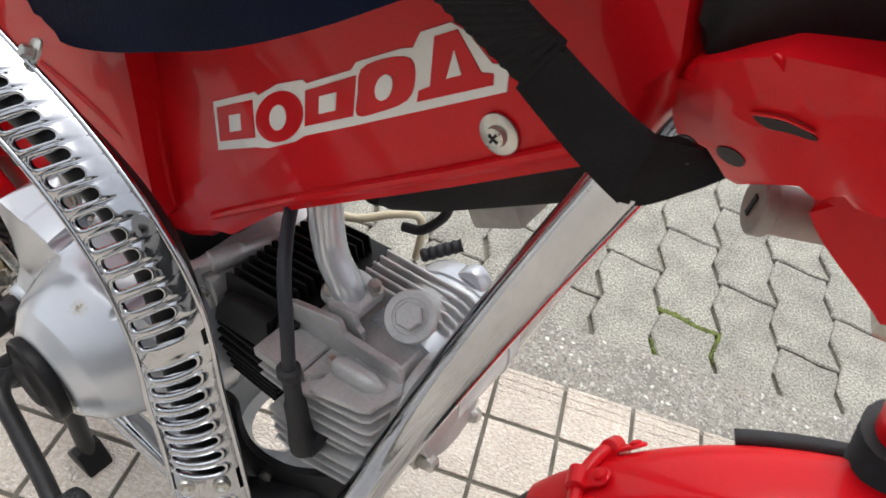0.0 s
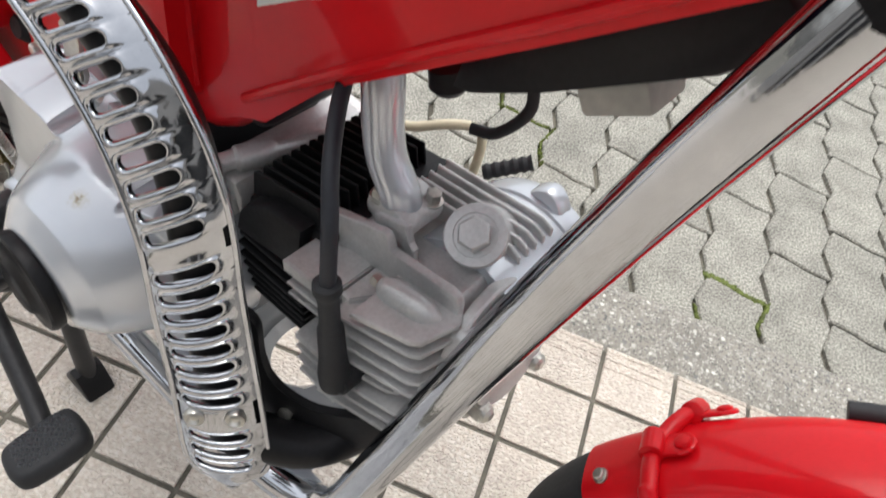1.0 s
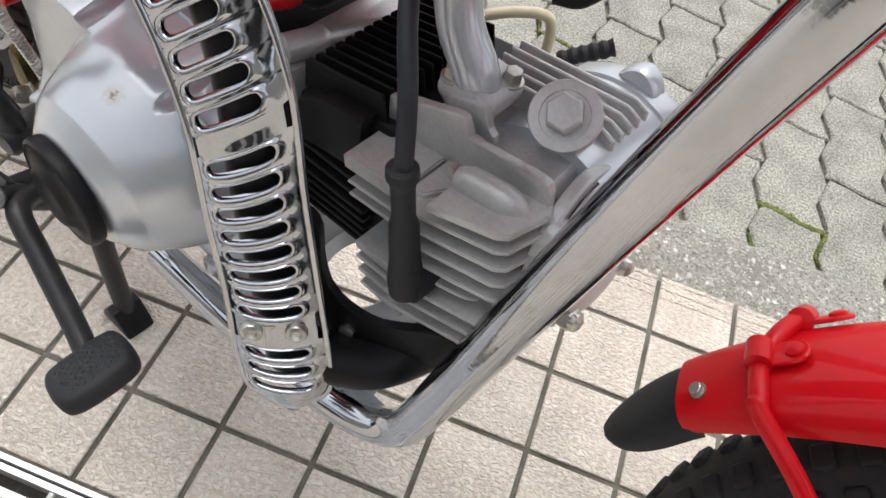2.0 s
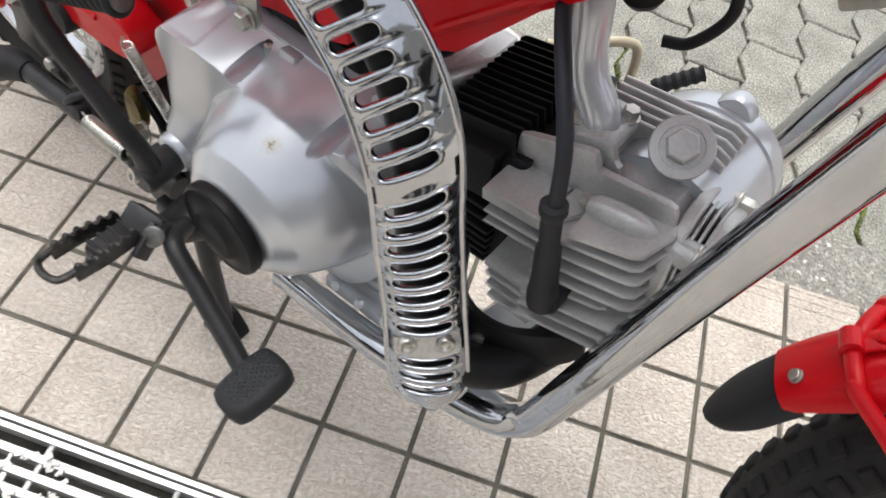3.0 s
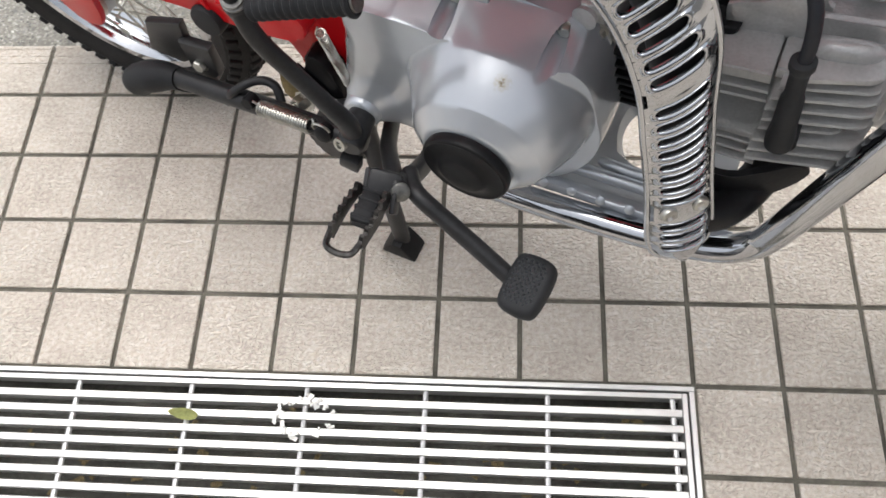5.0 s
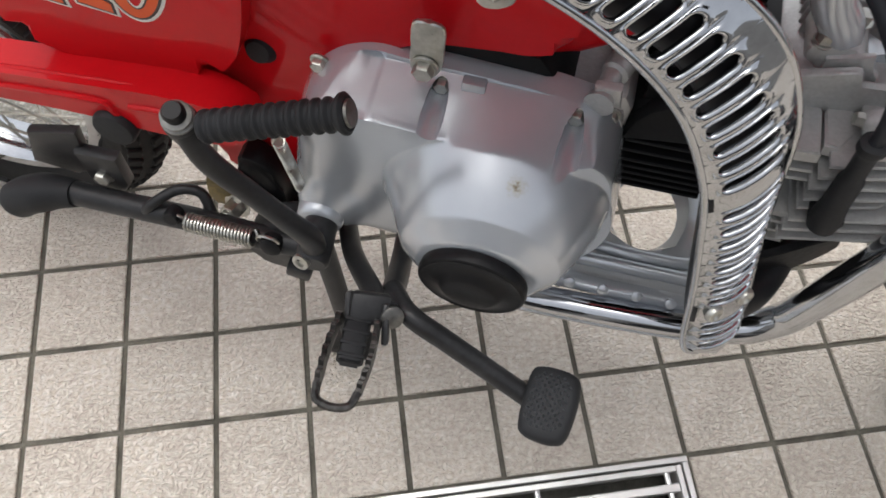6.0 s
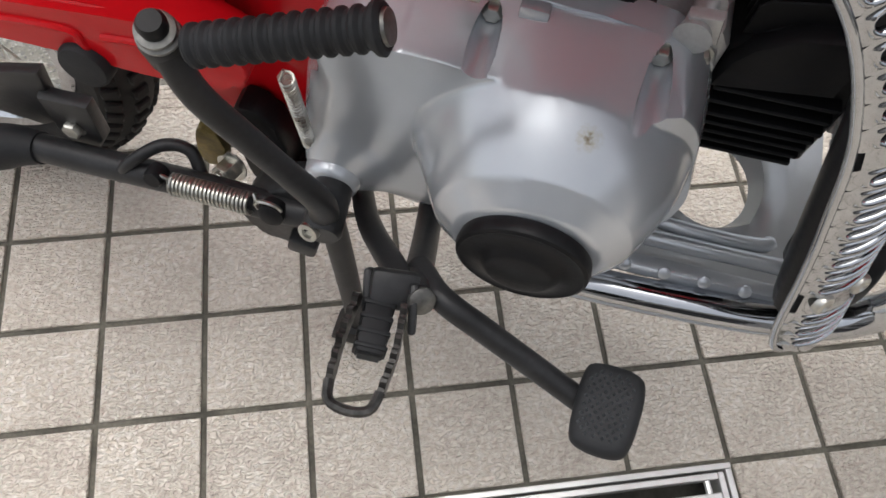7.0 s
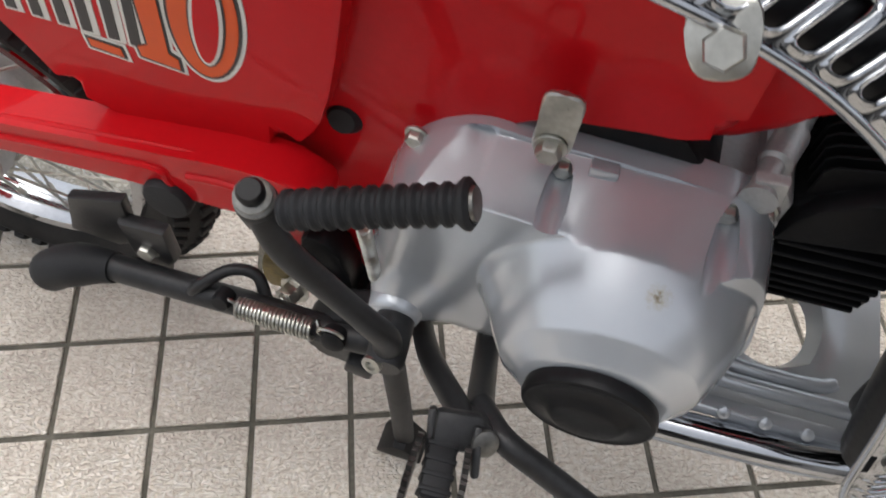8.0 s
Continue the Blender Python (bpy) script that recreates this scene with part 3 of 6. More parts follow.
def cover_depth(u, w, edge):
    """How far the clutch cover stands out at a place; edge: distance to its rim."""
    def rise(d, width):
        t = max(0.0, min(1.0, d / width))
        return math.sqrt(max(0.0, 1 - (1 - t) ** 2))

    def soft(t):
        t = max(0.0, min(1.0, t))
        return t * t * (3 - 2 * t)

    def smax(a, b, k):
        h = max(k - abs(a - b), 0.0) / k
        return max(a, b) + h * h * k * 0.25

    # broad face, and above it a shelf that leans back to the rim
    left = soft((-0.016 - u) / 0.005)
    face = 0.0470 - 0.012 * soft((0.300 - w) / 0.05) - 0.012 * soft((u - 0.105) / 0.04)
    arc = DRUM_AT[1] + math.sqrt(max(0.0, 0.0715 ** 2 - (u - DRUM_AT[0]) ** 2))
    brink = max(0.4345 - 0.0025 * math.exp(-((u - 0.026) / 0.014) ** 2), arc)
    high = smax(face, drum_depth(math.hypot(u - DRUM_AT[0], brink - DRUM_AT[1])), 0.004)
    panel = 0.006 + (high - 0.006) * max(0.0, min(1.0, (0.4445 - w) / (0.4445 - brink))) - 0.003 * left
    shelf = panel if w > brink else 1.0
    h = min(face, shelf)
    h *= rise(edge, 0.0022 + 0.024 * soft((0.005 - u) / 0.045) * soft((0.430 - w) / 0.05))
    # round shoulder at the rear top
    rs = math.hypot(u + 0.042, w - 0.411) / 0.036
    if rs < 1:
        h = smax(h, 0.033 * math.sqrt(1 - rs * rs) * rise(edge, 0.006), 0.008)
    # flare below the boss of the kick shaft
    db = math.hypot(u + 0.059, w - 0.305)
    h = smax(h, (0.050 - 1.05 * max(0.0, db - 0.018)) * rise(edge, 0.012), 0.024)
    # clutch drum, with a broad fillet towards the rear
    r = math.hypot(u - DRUM_AT[0], w - DRUM_AT[1])
    if r < 0.1:
        hd = drum_depth(r)
        h = smax(h, hd, 0.004 + 0.022 * soft((0.050 - u) / 0.05) * soft((0.420 - w) / 0.03))
    h = min(h, shelf + 0.2 * soft((u - 0.1100) / 0.012) + 0.2 * left)
    # round cuts that make room for the cover screws
    for uc, wc, rad in ((0.0200, 0.4375, 0.0060), (0.1045, 0.4365, 0.0060)):
        d = math.hypot(u - uc, w - wc)
        h = min(h, 0.0075 + max(0.0, d - rad) * 25.0)
    return max(h, 0.0)


def cover_paint():
    """The silver paint, with one brown corrosion stain in a yellowed patch."""
    m = silver.copy()
    m.name = "silver_painted_alloy_stained"
    n, link = m.node_tree.nodes, m.node_tree.links.new
    b = n["Principled BSDF"]
    col = b.inputs["Base Color"].links[0].from_socket
    tc = next(x for x in n if x.type == "TEX_COORD")
    for centre, size, low, high, tone in (((0.0800, -0.1290, 0.4340), 0.0115, 0.30, 0.85, (0.47, 0.42, 0.27, 1)), ((0.0798, -0.1290, 0.4343), 0.0068, 0.42, 0.62, (0.16, 0.10, 0.04, 1)),
                                          ((0.0880, -0.1290, 0.4343), 0.0022, 0.30, 0.60, (0.12, 0.08, 0.04, 1))):
        d = n.new("ShaderNodeVectorMath")
        d.operation = "DISTANCE"
        link(tc.outputs["Object"], d.inputs[0])
        d.inputs[1].default_value = centre
        near = n.new("ShaderNodeMapRange")
        near.inputs["From Min"].default_value, near.inputs["From Max"].default_value = size, size * 0.15
        link(d.outputs["Value"], near.inputs["Value"])
        spots = n.new("ShaderNodeTexNoise")
        spots.inputs["Scale"].default_value, spots.inputs["Detail"].default_value = 420.0, 3.0
        link(tc.outputs["Object"], spots.inputs["Vector"])
        mul = n.new("ShaderNodeMath")
        mul.operation = "MULTIPLY"
        link(near.outputs[0], mul.inputs[0])
        link(spots.outputs["Fac"], mul.inputs[1])
        cut = n.new("ShaderNodeMapRange")
        cut.inputs["From Min"].default_value, cut.inputs["From Max"].default_value = low * 0.6, high * 0.7
        cut.inputs["To Max"].default_value = 0.8
        link(mul.outputs[0], cut.inputs["Value"])
        mix = n.new("ShaderNodeMix")
        mix.data_type = "RGBA"
        link(cut.outputs[0], mix.inputs["Factor"])
        link(col, mix.inputs["A"])
        mix.inputs["B"].default_value = tone
        col = mix.outputs["Result"]
    link(col, b.inputs["Base Color"])
    return m


def build_clutch_cover(engine):
    rim = soft_outline([(0.144, 0.385), (0.137, 0.412), (0.126, 0.431), (0.112, 0.441), (0.085, 0.4460), (0.045, 0.4475), (0.02, 0.4480), (-0.002, 0.4485),
                        (-0.025, 0.449), (-0.048, 0.438), (-0.067, 0.416), (-0.079, 0.385), (-0.085, 0.35), (-0.087, 0.31), (-0.083, 0.282), (-0.062, 0.265), (-0.03, 0.268),
                        (0.0, 0.268), (0.035, 0.262), (0.08, 0.260), (0.118, 0.275), (0.143, 0.305), (0.152, 0.345)], 38)
    cu, cw = DRUM_AT
    rimv = [Vector(p) for p in rim]
    n = len(rimv)
    radii = [0.010 + 0.007 * k for k in range(4)] + [0.0385 + 0.0029 * k for k in range(5)] + [0.0530 + 0.0007 * k for k in range(37)] + [0.0789]
    m = 90
    bm = mk()
    rings = [[] for _ in range(len(radii) + m)]
    for j, p in enumerate(rimv):
        reach = math.hypot(p.x - cu, p.y - cw)
        scale = min(1.0, (reach - 0.003) / 0.079)
        runs = [r * scale for r in radii]
        runs += [runs[-1] + (reach - runs[-1]) * math.sin(0.5 * math.pi * (k + 1) / m) for k in range(m)]
        for ring, r in zip(rings, runs):
            u, w = cu + (p.x - cu) * r / reach, cw + (p.y - cw) * r / reach
            q = Vector((u, w))
            edge = min((q - rimv[(j + i) % n]).length for i in range(-28, 29, 4)) if reach - r < 0.05 else 0.05
            if ring is rings[-1]:
                edge = 0.0
            ring.append(bm.verts.new((u, -0.062 - cover_depth(u, w, edge), w)))
    for a, b in zip(rings, rings[1:]):
        for j in range(n):
            bm.faces.new((a[j], b[j], b[(j + 1) % n], a[(j + 1) % n]))
    bm.faces.new(rings[0])
    lip = [bm.verts.new((p.x, -0.050, p.y)) for p in rimv]
    for j in range(n):
        bm.faces.new((rings[-1][j], lip[j], lip[(j + 1) % n], rings[-1][(j + 1) % n]))
    # boss of the kick shaft
    lathe(bm, [(0.0240, 0.024), (0.0212, 0.036), (0.0196, 0.046), (0.0184, 0.054), (0.0176, 0.0585), (0.0163, 0.0610), (0.0148, 0.0618), (0.008, 0.062)], (-0.059, -0.062, 0.305), (0, -1, 0), 48)
    part("clutch_cover", bm, cover_paint(), engine, "smooth silver-painted clutch cover with small brown stain", 42)
    bm = mk()
    lathe(bm, [(0.0355, -0.004), (0.0362, 0.001), (0.0352, 0.004), (0.0335, 0.0050), (0.0315, 0.0044), (0.0215, 0.0064), (0.0190, 0.0092), (0.0165, 0.0102), (0.004, 0.0104)],
          (0.0668, -0.1668, 0.3690), (-0.04, -1, 0.03), 48)
    part("clutch_cap", bm, black, engine, "black round clutch cap with a worn face")
    bm = mk()
    box(bm, (0.015, 0.010, 0.008), pose(0.040, -0.072, 0.4430, -12, 0, 0), 0.0016, 2)
    part("cover_lug", bm, silver, engine)
    bm = mk()
    sweep(bm, smooth_path([(-0.060, -0.078, 0.4210), (-0.053, -0.086, 0.4140), (-0.047, -0.094, 0.4010)], 5), [0.0046, 0.0048, 0.0050, 0.0050, 0.0050, 0.0048, 0.0046, 0.0044, 0.0040, 0.0034, 0.0020], 14)
    part("cover_rib", bm, silver, engine)
    for u, w, v in ((0.0200, 0.4365, -0.0690), (0.1045, 0.4355, -0.0690), (-0.060, 0.430, -0.070), (0.136, 0.345, -0.078), (-0.012, 0.276, -0.072)):
        b2 = mk()
        hex_bolt(b2, (u, v, w), (0, -1, 0), 0.0052, 0.0055, 0.0066)
        part("cover_bolt", b2, zinc, engine, "zinc-plated flange bolt")


def build_engine():
    engine = new("engine")
    engine.parent = moto
    tagged(engine, "air-cooled single-cylinder engine in silver and black")
    bm = mk()
    prism(bm, soft_outline([(0.135, 0.42), (0.12, 0.428), (0.05, 0.432), (-0.04, 0.432), (-0.075, 0.40), (-0.09, 0.33), (-0.075, 0.27), (0.0, 0.262), (0.09, 0.258), (0.13, 0.29), (0.135, 0.34)], 5),
          -0.058, 0.075, 0.006, 2)
    part("crankcase", bm, alloy, engine, "grey cast alloy crankcase")
    bm = mk()
    prism(bm, [(0.118, 0.440), (0.132, 0.440), (0.138, 0.430), (0.138, 0.30), (0.134, 0.285), (0.118, 0.285)], -0.054, 0.06, 0.004, 2)
    part("cylinder_base", bm, alloy, engine, "grey alloy cylinder base flange")
    bm = mk()
    hex_bolt(bm, (0.1262, -0.0565, 0.4270), (0, -1, 0), 0.0046, 0.005, 0.0060)
    part("case_bolt", bm, zinc, engine)
    bm = mk()
    prism(bm, [(0.112, 0.442), (0.110, 0.455), (0.126, 0.457), (0.129, 0.440)], -0.064, -0.056, 0.002, 2)
    part("mount_bracket", bm, alloy, engine, "silver engine mount bracket")
    # black block whose colour stands for shade on top of the crankcase
    bm = mk()
    prism(bm, [(-0.045, 0.41), (-0.045, 0.452), (-0.02, 0.462), (0.075, 0.460), (0.098, 0.432), (0.104, 0.41)], -0.056, 0.05, 0.004, 2)
    part("case_shade", bm, black, engine, "black block for the shaded top of the crankcase")
    # barrel with long fins
    bm = mk()
    prism(bm, [(0.1385, 0.345), (0.1385, 0.430), (0.156, 0.446), (0.214, 0.458), (0.214, 0.350)], -0.050, 0.06, 0.006, 3)
    part("cylinder", bm, barrel, engine, "black cast-iron cylinder with cooling fins")
    for side in (-1, 1):
        for k in range(7):
            bm = mk()
            w = 0.350 + 0.0092 * k
            prism(bm, [(0.141, w - 0.0014), (0.141, w + 0.0014), (0.206, w + 0.0054), (0.206, w + 0.0026)], *sorted((0.007 + side * 0.040, 0.007 + side * (0.068 - 0.0012 * abs(k - 4)))), 0.0008, 1)
            part("cooling_fin", bm, barrel, engine)
    bm = mk()
    prism(bm, [(0.137, 0.405), (0.141, 0.426), (0.148, 0.438), (0.166, 0.452), (0.198, 0.458), (0.198, 0.418)], -0.059, -0.040, 0.004, 2)
    part("barrel_panel", bm, barrel, engine)
    for k in range(13):
        bm = mk()
        v = -0.046 + k * 0.0075
        prism(bm, [(0.142, 0.436), (0.142, 0.455), (0.146, 0.459), (0.200, 0.4715), (0.206, 0.45)], v - 0.0009, v + 0.0009, 0.0005, 1)
        part("cooling_fin", bm, barrel, engine)
    # head, on the rising axis of the cylinder: p ahead along it, r square to it
    ct, sn = math.cos(radians(10)), math.sin(radians(10))

    def loc(p, r):
        return 0.200 + p * ct - r * sn, 0.410 + p * sn + r * ct

    def at3(p, v, r):
        u, w = loc(p, r)
        return Vector((u, v, w))

    ahead, above = Vector((ct, 0, sn)), Vector((-sn, 0, ct))
    bm = mk()
    prism(bm, [loc(*q) for q in [(0.012, -0.046), (0.010, 0.034), (0.030, 0.048), (0.106, 0.050), (0.114, 0.040), (0.114, -0.030), (0.104, -0.046)]], -0.040, 0.050, 0.006, 3)
    head = part("cylinder_head", bm, alloy, engine, "grey raw alloy cylinder head with fins")

    def ledge(r, plan, thick, bevel=0.0006, name="cooling_fin"):
        """One fin of (p, v) plan, its top at r."""
        b2 = mk()
        low = [b2.verts.new(at3(p, v, r - thick)) for p, v in plan]
        top = [b2.verts.new(at3(p, v, r)) for p, v in plan]
        fs = [b2.faces.new(low[::-1]), b2.faces.new(top)]
        for a in range(len(plan)):
            c2 = (a + 1) % len(plan)
            fs.append(b2.faces.new((low[a], low[c2], top[c2], top[a])))
        bmesh.ops.bevel(b2, geom=list(set(fs[0].edges) | set(fs[1].edges)), offset=bevel, segments=2, affect="EDGES")
        return part(name, b2, alloy, engine)

    # stack beside the plug, cut back at its front corner
    for k, (near, far, out) in enumerate(((0.069, 0.1095, 0.0), (0.055, 0.1105, 0.001), (0.052, 0.1115, 0.002), (0.050, 0.1120, 0.003), (0.050, 0.1120, 0.004), (0.049, 0.098, 0.004), (0.047, 0.1120, 0.007), (0.046, 0.1110, 0.008), (0.045, 0.1090, 0.009))):
        ledge(0.0460 - 0.0104 * k, [(near, -0.036), (near + 0.0005, -0.0800 - out), (far - 0.004, -0.0725 - out), (far + 0.001, -0.069 - out), (far + 0.0072, -0.046), (0.112, -0.036)], 0.0042 if k == 0 else 0.0023)
    # stepped plates behind the plug
    ledge(0.0392, [(0.0085, -0.036), (0.0085, -0.0745), (0.0495, -0.0755), (0.0495, -0.036)], 0.0100, 0.0010)
    ledge(0.0392, [(0.0512, -0.036), (0.0512, -0.0690), (0.0585, -0.0700), (0.0665, -0.058), (0.0665, -0.036)], 0.0100, 0.0010)
    for r in (0.0215, 0.0125):
        ledge(r, [(0.0095, -0.036), (0.0095, -0.0745), (0.0500, -0.0755), (0.0500, -0.036)], 0.0023)
    for k, (p0, out) in enumerate(((0.0125, 0.076), (0.0135, 0.0775), (0.0150, 0.0785), (0.0170, 0.0795))):
        ledge(-0.0226 - 0.0098 * k, [(p0, -0.036), (p0, -out), (0.0520, -out - 0.003), (0.0540, -0.036)], 0.0060 if k == 0 else 0.0023)
    # upright ribs on top
    bm = mk()
    prism(bm, [loc(*q) for q in [(0.008, 0.036), (0.011, 0.0585), (0.016, 0.0605), (0.056, 0.0705), (0.0605, 0.0700), (0.0620, 0.0670), (0.0625, 0.0585), (0.106, 0.0600), (0.1110, 0.0580), (0.1128, 0.0530), (0.1128, 0.036)]], -0.0425, -0.0370, 0.0012, 2)
    part("upright_rib", bm, alloy, engine)
    bm = mk()
    prism(bm, [loc(*q) for q in [(0.040, 0.040), (0.042, 0.0690), (0.066, 0.0735), (0.0675, 0.0610), (0.072, 0.0590), (0.072, 0.040)]], -0.0330, -0.0285, 0.0010, 2)
    part("upright_rib", bm, alloy, engine)
    for k in range(5):
        bm = mk()
        v = 0.007 + 0.0080 * k
        prism(bm, [loc(*q) for q in [(0.030, 0.042), (0.034, 0.0630), (0.108, 0.0610), (0.1155, 0.0565), (0.1155, 0.042)]], v - 0.0013, v + 0.0013, 0.0008, 1)
        part("cooling_fin", bm, alloy, engine)
    bm = mk()
    sweep(bm, smooth_path([at3(0.0690, -0.0545, 0.0462), at3(0.0760, -0.0550, 0.0480), at3(0.0900, -0.0545, 0.0485), at3(0.1000, -0.0530, 0.0470), at3(0.1080, -0.0500, 0.0440)], 5), [0.0052, 0.0060, 0.0066, 0.0070, 0.0074] + [0.0078] * 9 + [0.0074, 0.0070, 0.0064, 0.0056, 0.0044, 0.0028, 0.0010], 18)
    part("stud_boss", bm, alloy, engine)
    bm = mk()
    hex_bolt(bm, at3(0.0715, -0.0555, 0.0475), -ahead + above * 0.25, 0.0042, 0.007, 0.0052)
    part("stud_nut", bm, zinc, engine, "bright stud nut")
    # tappet tower and its cap
    ax = Vector((0.08, -0.60, 0.79)).normalized()
    at = Vector((0.2812, -0.0095, 0.4965))
    bm = mk()
    lathe(bm, [(0.036, -0.056), (0.028, -0.040), (0.0205, -0.028), (0.0168, -0.020), (0.0160, -0.012), (0.0162, -0.004)], at, ax, 40)
    part("tappet_tower", bm, alloy, engine)
    bm = mk()
    lathe(bm, [(0.0160, -0.0058), (0.0176, -0.0050), (0.0180, -0.0042), (0.0180, -0.0008), (0.0174, 0.0), (0.0125, 0.0001), (0.0122, -0.0006), (0.004, -0.0006)], at, ax, 56)
    cap = part("tappet_cap", bm, alloy, engine, "round alloy tappet cap with hexagon")
    bm = mk()
    lathe(bm, [(0.0098, -0.001), (0.0098, 0.0062), (0.0086, 0.0074), (0.003, 0.0076)], at, ax, 6)
    part("hexagon", bm, alloy, cap)
    # front cover of the head: two flanges with cooling ribs between them, and cap nuts
    cv, cr = -0.016, 0.008
    for p0, rad, name in ((0.113, 0.0435, "head_flange"), (0.1305, 0.0345, "rocker_cover")):
        bm = mk()
        lathe(bm, [(rad - 0.001, 0.0), (rad, 0.0008), (rad, 0.0062), (rad - 0.0012, 0.0075), (rad * 0.6, 0.0080), (0.004, 0.0085)], at3(p0, cv, cr), ahead, 48)
        part(name, bm, alloy, engine, "grey alloy front cover of the head" if p0 > 0.12 else "")
    bm = mk()
    lathe(bm, [(0.0300, 0.0), (0.0300, 0.0120)], at3(0.119, cv, cr), ahead, 32)
    part("cover_neck", bm, barrel, engine)
    for k in range(3):
        bm = mk()
        rad = 0.0385 - 0.0012 * k
        lathe(bm, [(0.020, 0.0), (rad - 0.0006, 0.0), (rad, 0.0006), (rad, 0.0014), (rad - 0.0006, 0.0020), (0.020, 0.0020)], at3(0.1215 + 0.0040 * k, cv, cr), ahead, 48, caps=False)
        part("cover_rib", bm, alloy, engine)
    for dv, dr, size in ((-0.027, -0.026, 0.0078), (0.024, -0.027, 0.0078), (-0.026, 0.024, 0.0074), (0.024, 0.026, 0.0066)):
        bm = mk()
        p = at3(0.1290, cv + dv, cr + dr)
        lathe(bm, [(size * 1.25, -0.012), (size * 1.20, 0.0)], p, ahead, 24)
        part("nut_boss", bm, alloy, engine)
        bm = mk()
        hex_bolt(bm, p, ahead, size * 0.95, 0.0085, size * 1.25)
        lathe(bm, [(size * 0.80, 0.009), (size * 0.72, 0.0125), (size * 0.4, 0.0145)], p, ahead, 16)
        part("head_nut", bm, zinc, engine, "plated cap nut")
    bm = mk()
    lathe(bm, [(0.050, -0.045), (0.050, 0.014), (0.0492, 0.0148), (0.0492, 0.0160), (0.0510, 0.0168), (0.0510, 0.028), (0.0480, 0.036), (0.040, 0.040), (0.010, 0.041)], (0.287, 0.032, 0.4335), (0.0, 1, 0), 64)
    part("cam_cover", bm, silver, engine, "pale silver round cam cover")
    bm = mk()
    prism(bm, soft_outline([(0.276, 0.478), (0.300, 0.478), (0.297, 0.488), (0.288, 0.493), (0.279, 0.488)], 3), 0.052, 0.066, 0.003, 2)
    part("cover_lug", bm, silver, engine)
    # inlet pipe and carburettor
    bm = mk()
    prism(bm, soft_outline([(0.220, 0.478), (0.234, 0.474), (0.250, 0.478), (0.251, 0.488), (0.236, 0.494), (0.220, 0.489)], 3), -0.030, 0.002, 0.004, 2)
    part("inlet_flange", bm, alloy, engine)
    bm = mk()
    sweep(bm, smooth_path([(0.236, -0.017, 0.484), (0.231, -0.018, 0.497), (0.220, -0.018, 0.511), (0.212, -0.016, 0.528), (0.207, -0.015, 0.552), (0.195, -0.008, 0.58)], 6), [0.0125 - 0.0008 * min(1, k / 10) for k in range(31)], 22)
    part("inlet_pipe", bm, silver, engine, "pale silver curved inlet pipe")
    for p in ((0.225, -0.025, 0.489), (0.246, -0.004, 0.489)):
        bm = mk()
        hex_bolt(bm, p, (0, 0, 1), 0.005, 0.006, 0.0065)
        part("flange_bolt", bm, zinc, engine)
    bm = mk()
    box(bm, (0.075, 0.055, 0.055), pose(0.150, 0.020, 0.565, 0, 30, 0), 0.012, 3)
    part("carburettor", bm, black, engine, "black carburettor below the frame")
    bm = mk()
    lathe(bm, [(0.011, 0), (0.012, 0.012), (0.009, 0.016)], (0.214, 0.028, 0.550), (0.3, 0.1, -1), 24)
    part("float_bowl", bm, black, engine)
    bm = mk()
    sweep(bm, [(0.115, -0.068, 0.446), (0.1165, -0.060, 0.446), (0.119, -0.048, 0.447), (0.120, -0.0445, 0.447), (0.121, -0.043, 0.447), (0.128, -0.022, 0.447), (0.1287, -0.020, 0.447), (0.1295, -0.018, 0.447), (0.138, 0.008, 0.446), (0.148, 0.038, 0.444)],
          [0.0095, 0.0068, 0.0062, 0.0064, 0.0088, 0.0090, 0.0086, 0.0064, 0.0062, 0.0062], 20)
    part("mount_tube", bm, alloy, engine, "grey cast alloy mount tube")
    bm = mk()
    box(bm, (0.085, 0.075, 0.055), pose(0.095, 0.005, 0.500, 0, 12, 0), 0.012, 3)
    part("air_box", bm, black, engine, "black air box below the frame")
    bm = mk()
    sweep(bm, smooth_path([(0.150, 0.068, 0.440), (0.164, 0.079, 0.439), (0.182, 0.098, 0.444), (0.198, 0.112, 0.443), (0.203, 0.114, 0.425), (0.203, 0.112, 0.395)], 6), 0.0038, 10)
    part("fuel_hose", bm, cream, engine, "cream vinyl overflow hose")
    bm = mk()
    sweep(bm, smooth_path([(0.225, 0.02, 0.575), (0.250, 0.040, 0.572), (0.262, 0.045, 0.545), (0.250, 0.040, 0.52), (0.235, 0.035, 0.515)], 6), 0.0036, 10)
    part("black_hose", bm, rubber, engine)
    bm = mk()
    sweep(bm, [(0.232 + 0.0020 * k, 0.072 + 0.002 * k, 0.452 + 0.0012 * k) for k in range(12)], [0.006 if k % 2 else 0.0048 for k in range(12)], 12)
    part("rubber_nub", bm, rubber, engine)
    # plug lead and cap
    bm = mk()
    sweep(bm, smooth_path([(0.2525, -0.0900, 0.490), (0.250, -0.0885, 0.508), (0.243, -0.083, 0.529), (0.227, -0.069, 0.548), (0.206, -0.044, 0.560), (0.188, -0.015, 0.568)], 6), 0.0043, 14)
    part("plug_lead", bm, lead_mat, engine, "dark grey ignition lead")
    bm = mk()
    lathe(bm, [(0.0050, 0.009), (0.0076, 0.008), (0.0078, 0.003), (0.0064, 0.0005), (0.0058, -0.004), (0.0058, -0.022), (0.0074, -0.027), (0.0080, -0.052), (0.0096, -0.066), (0.0092, -0.076), (0.005, -0.080)],
          (0.253, -0.0900, 0.486), (-0.17, 0.0, 0.985), 24)
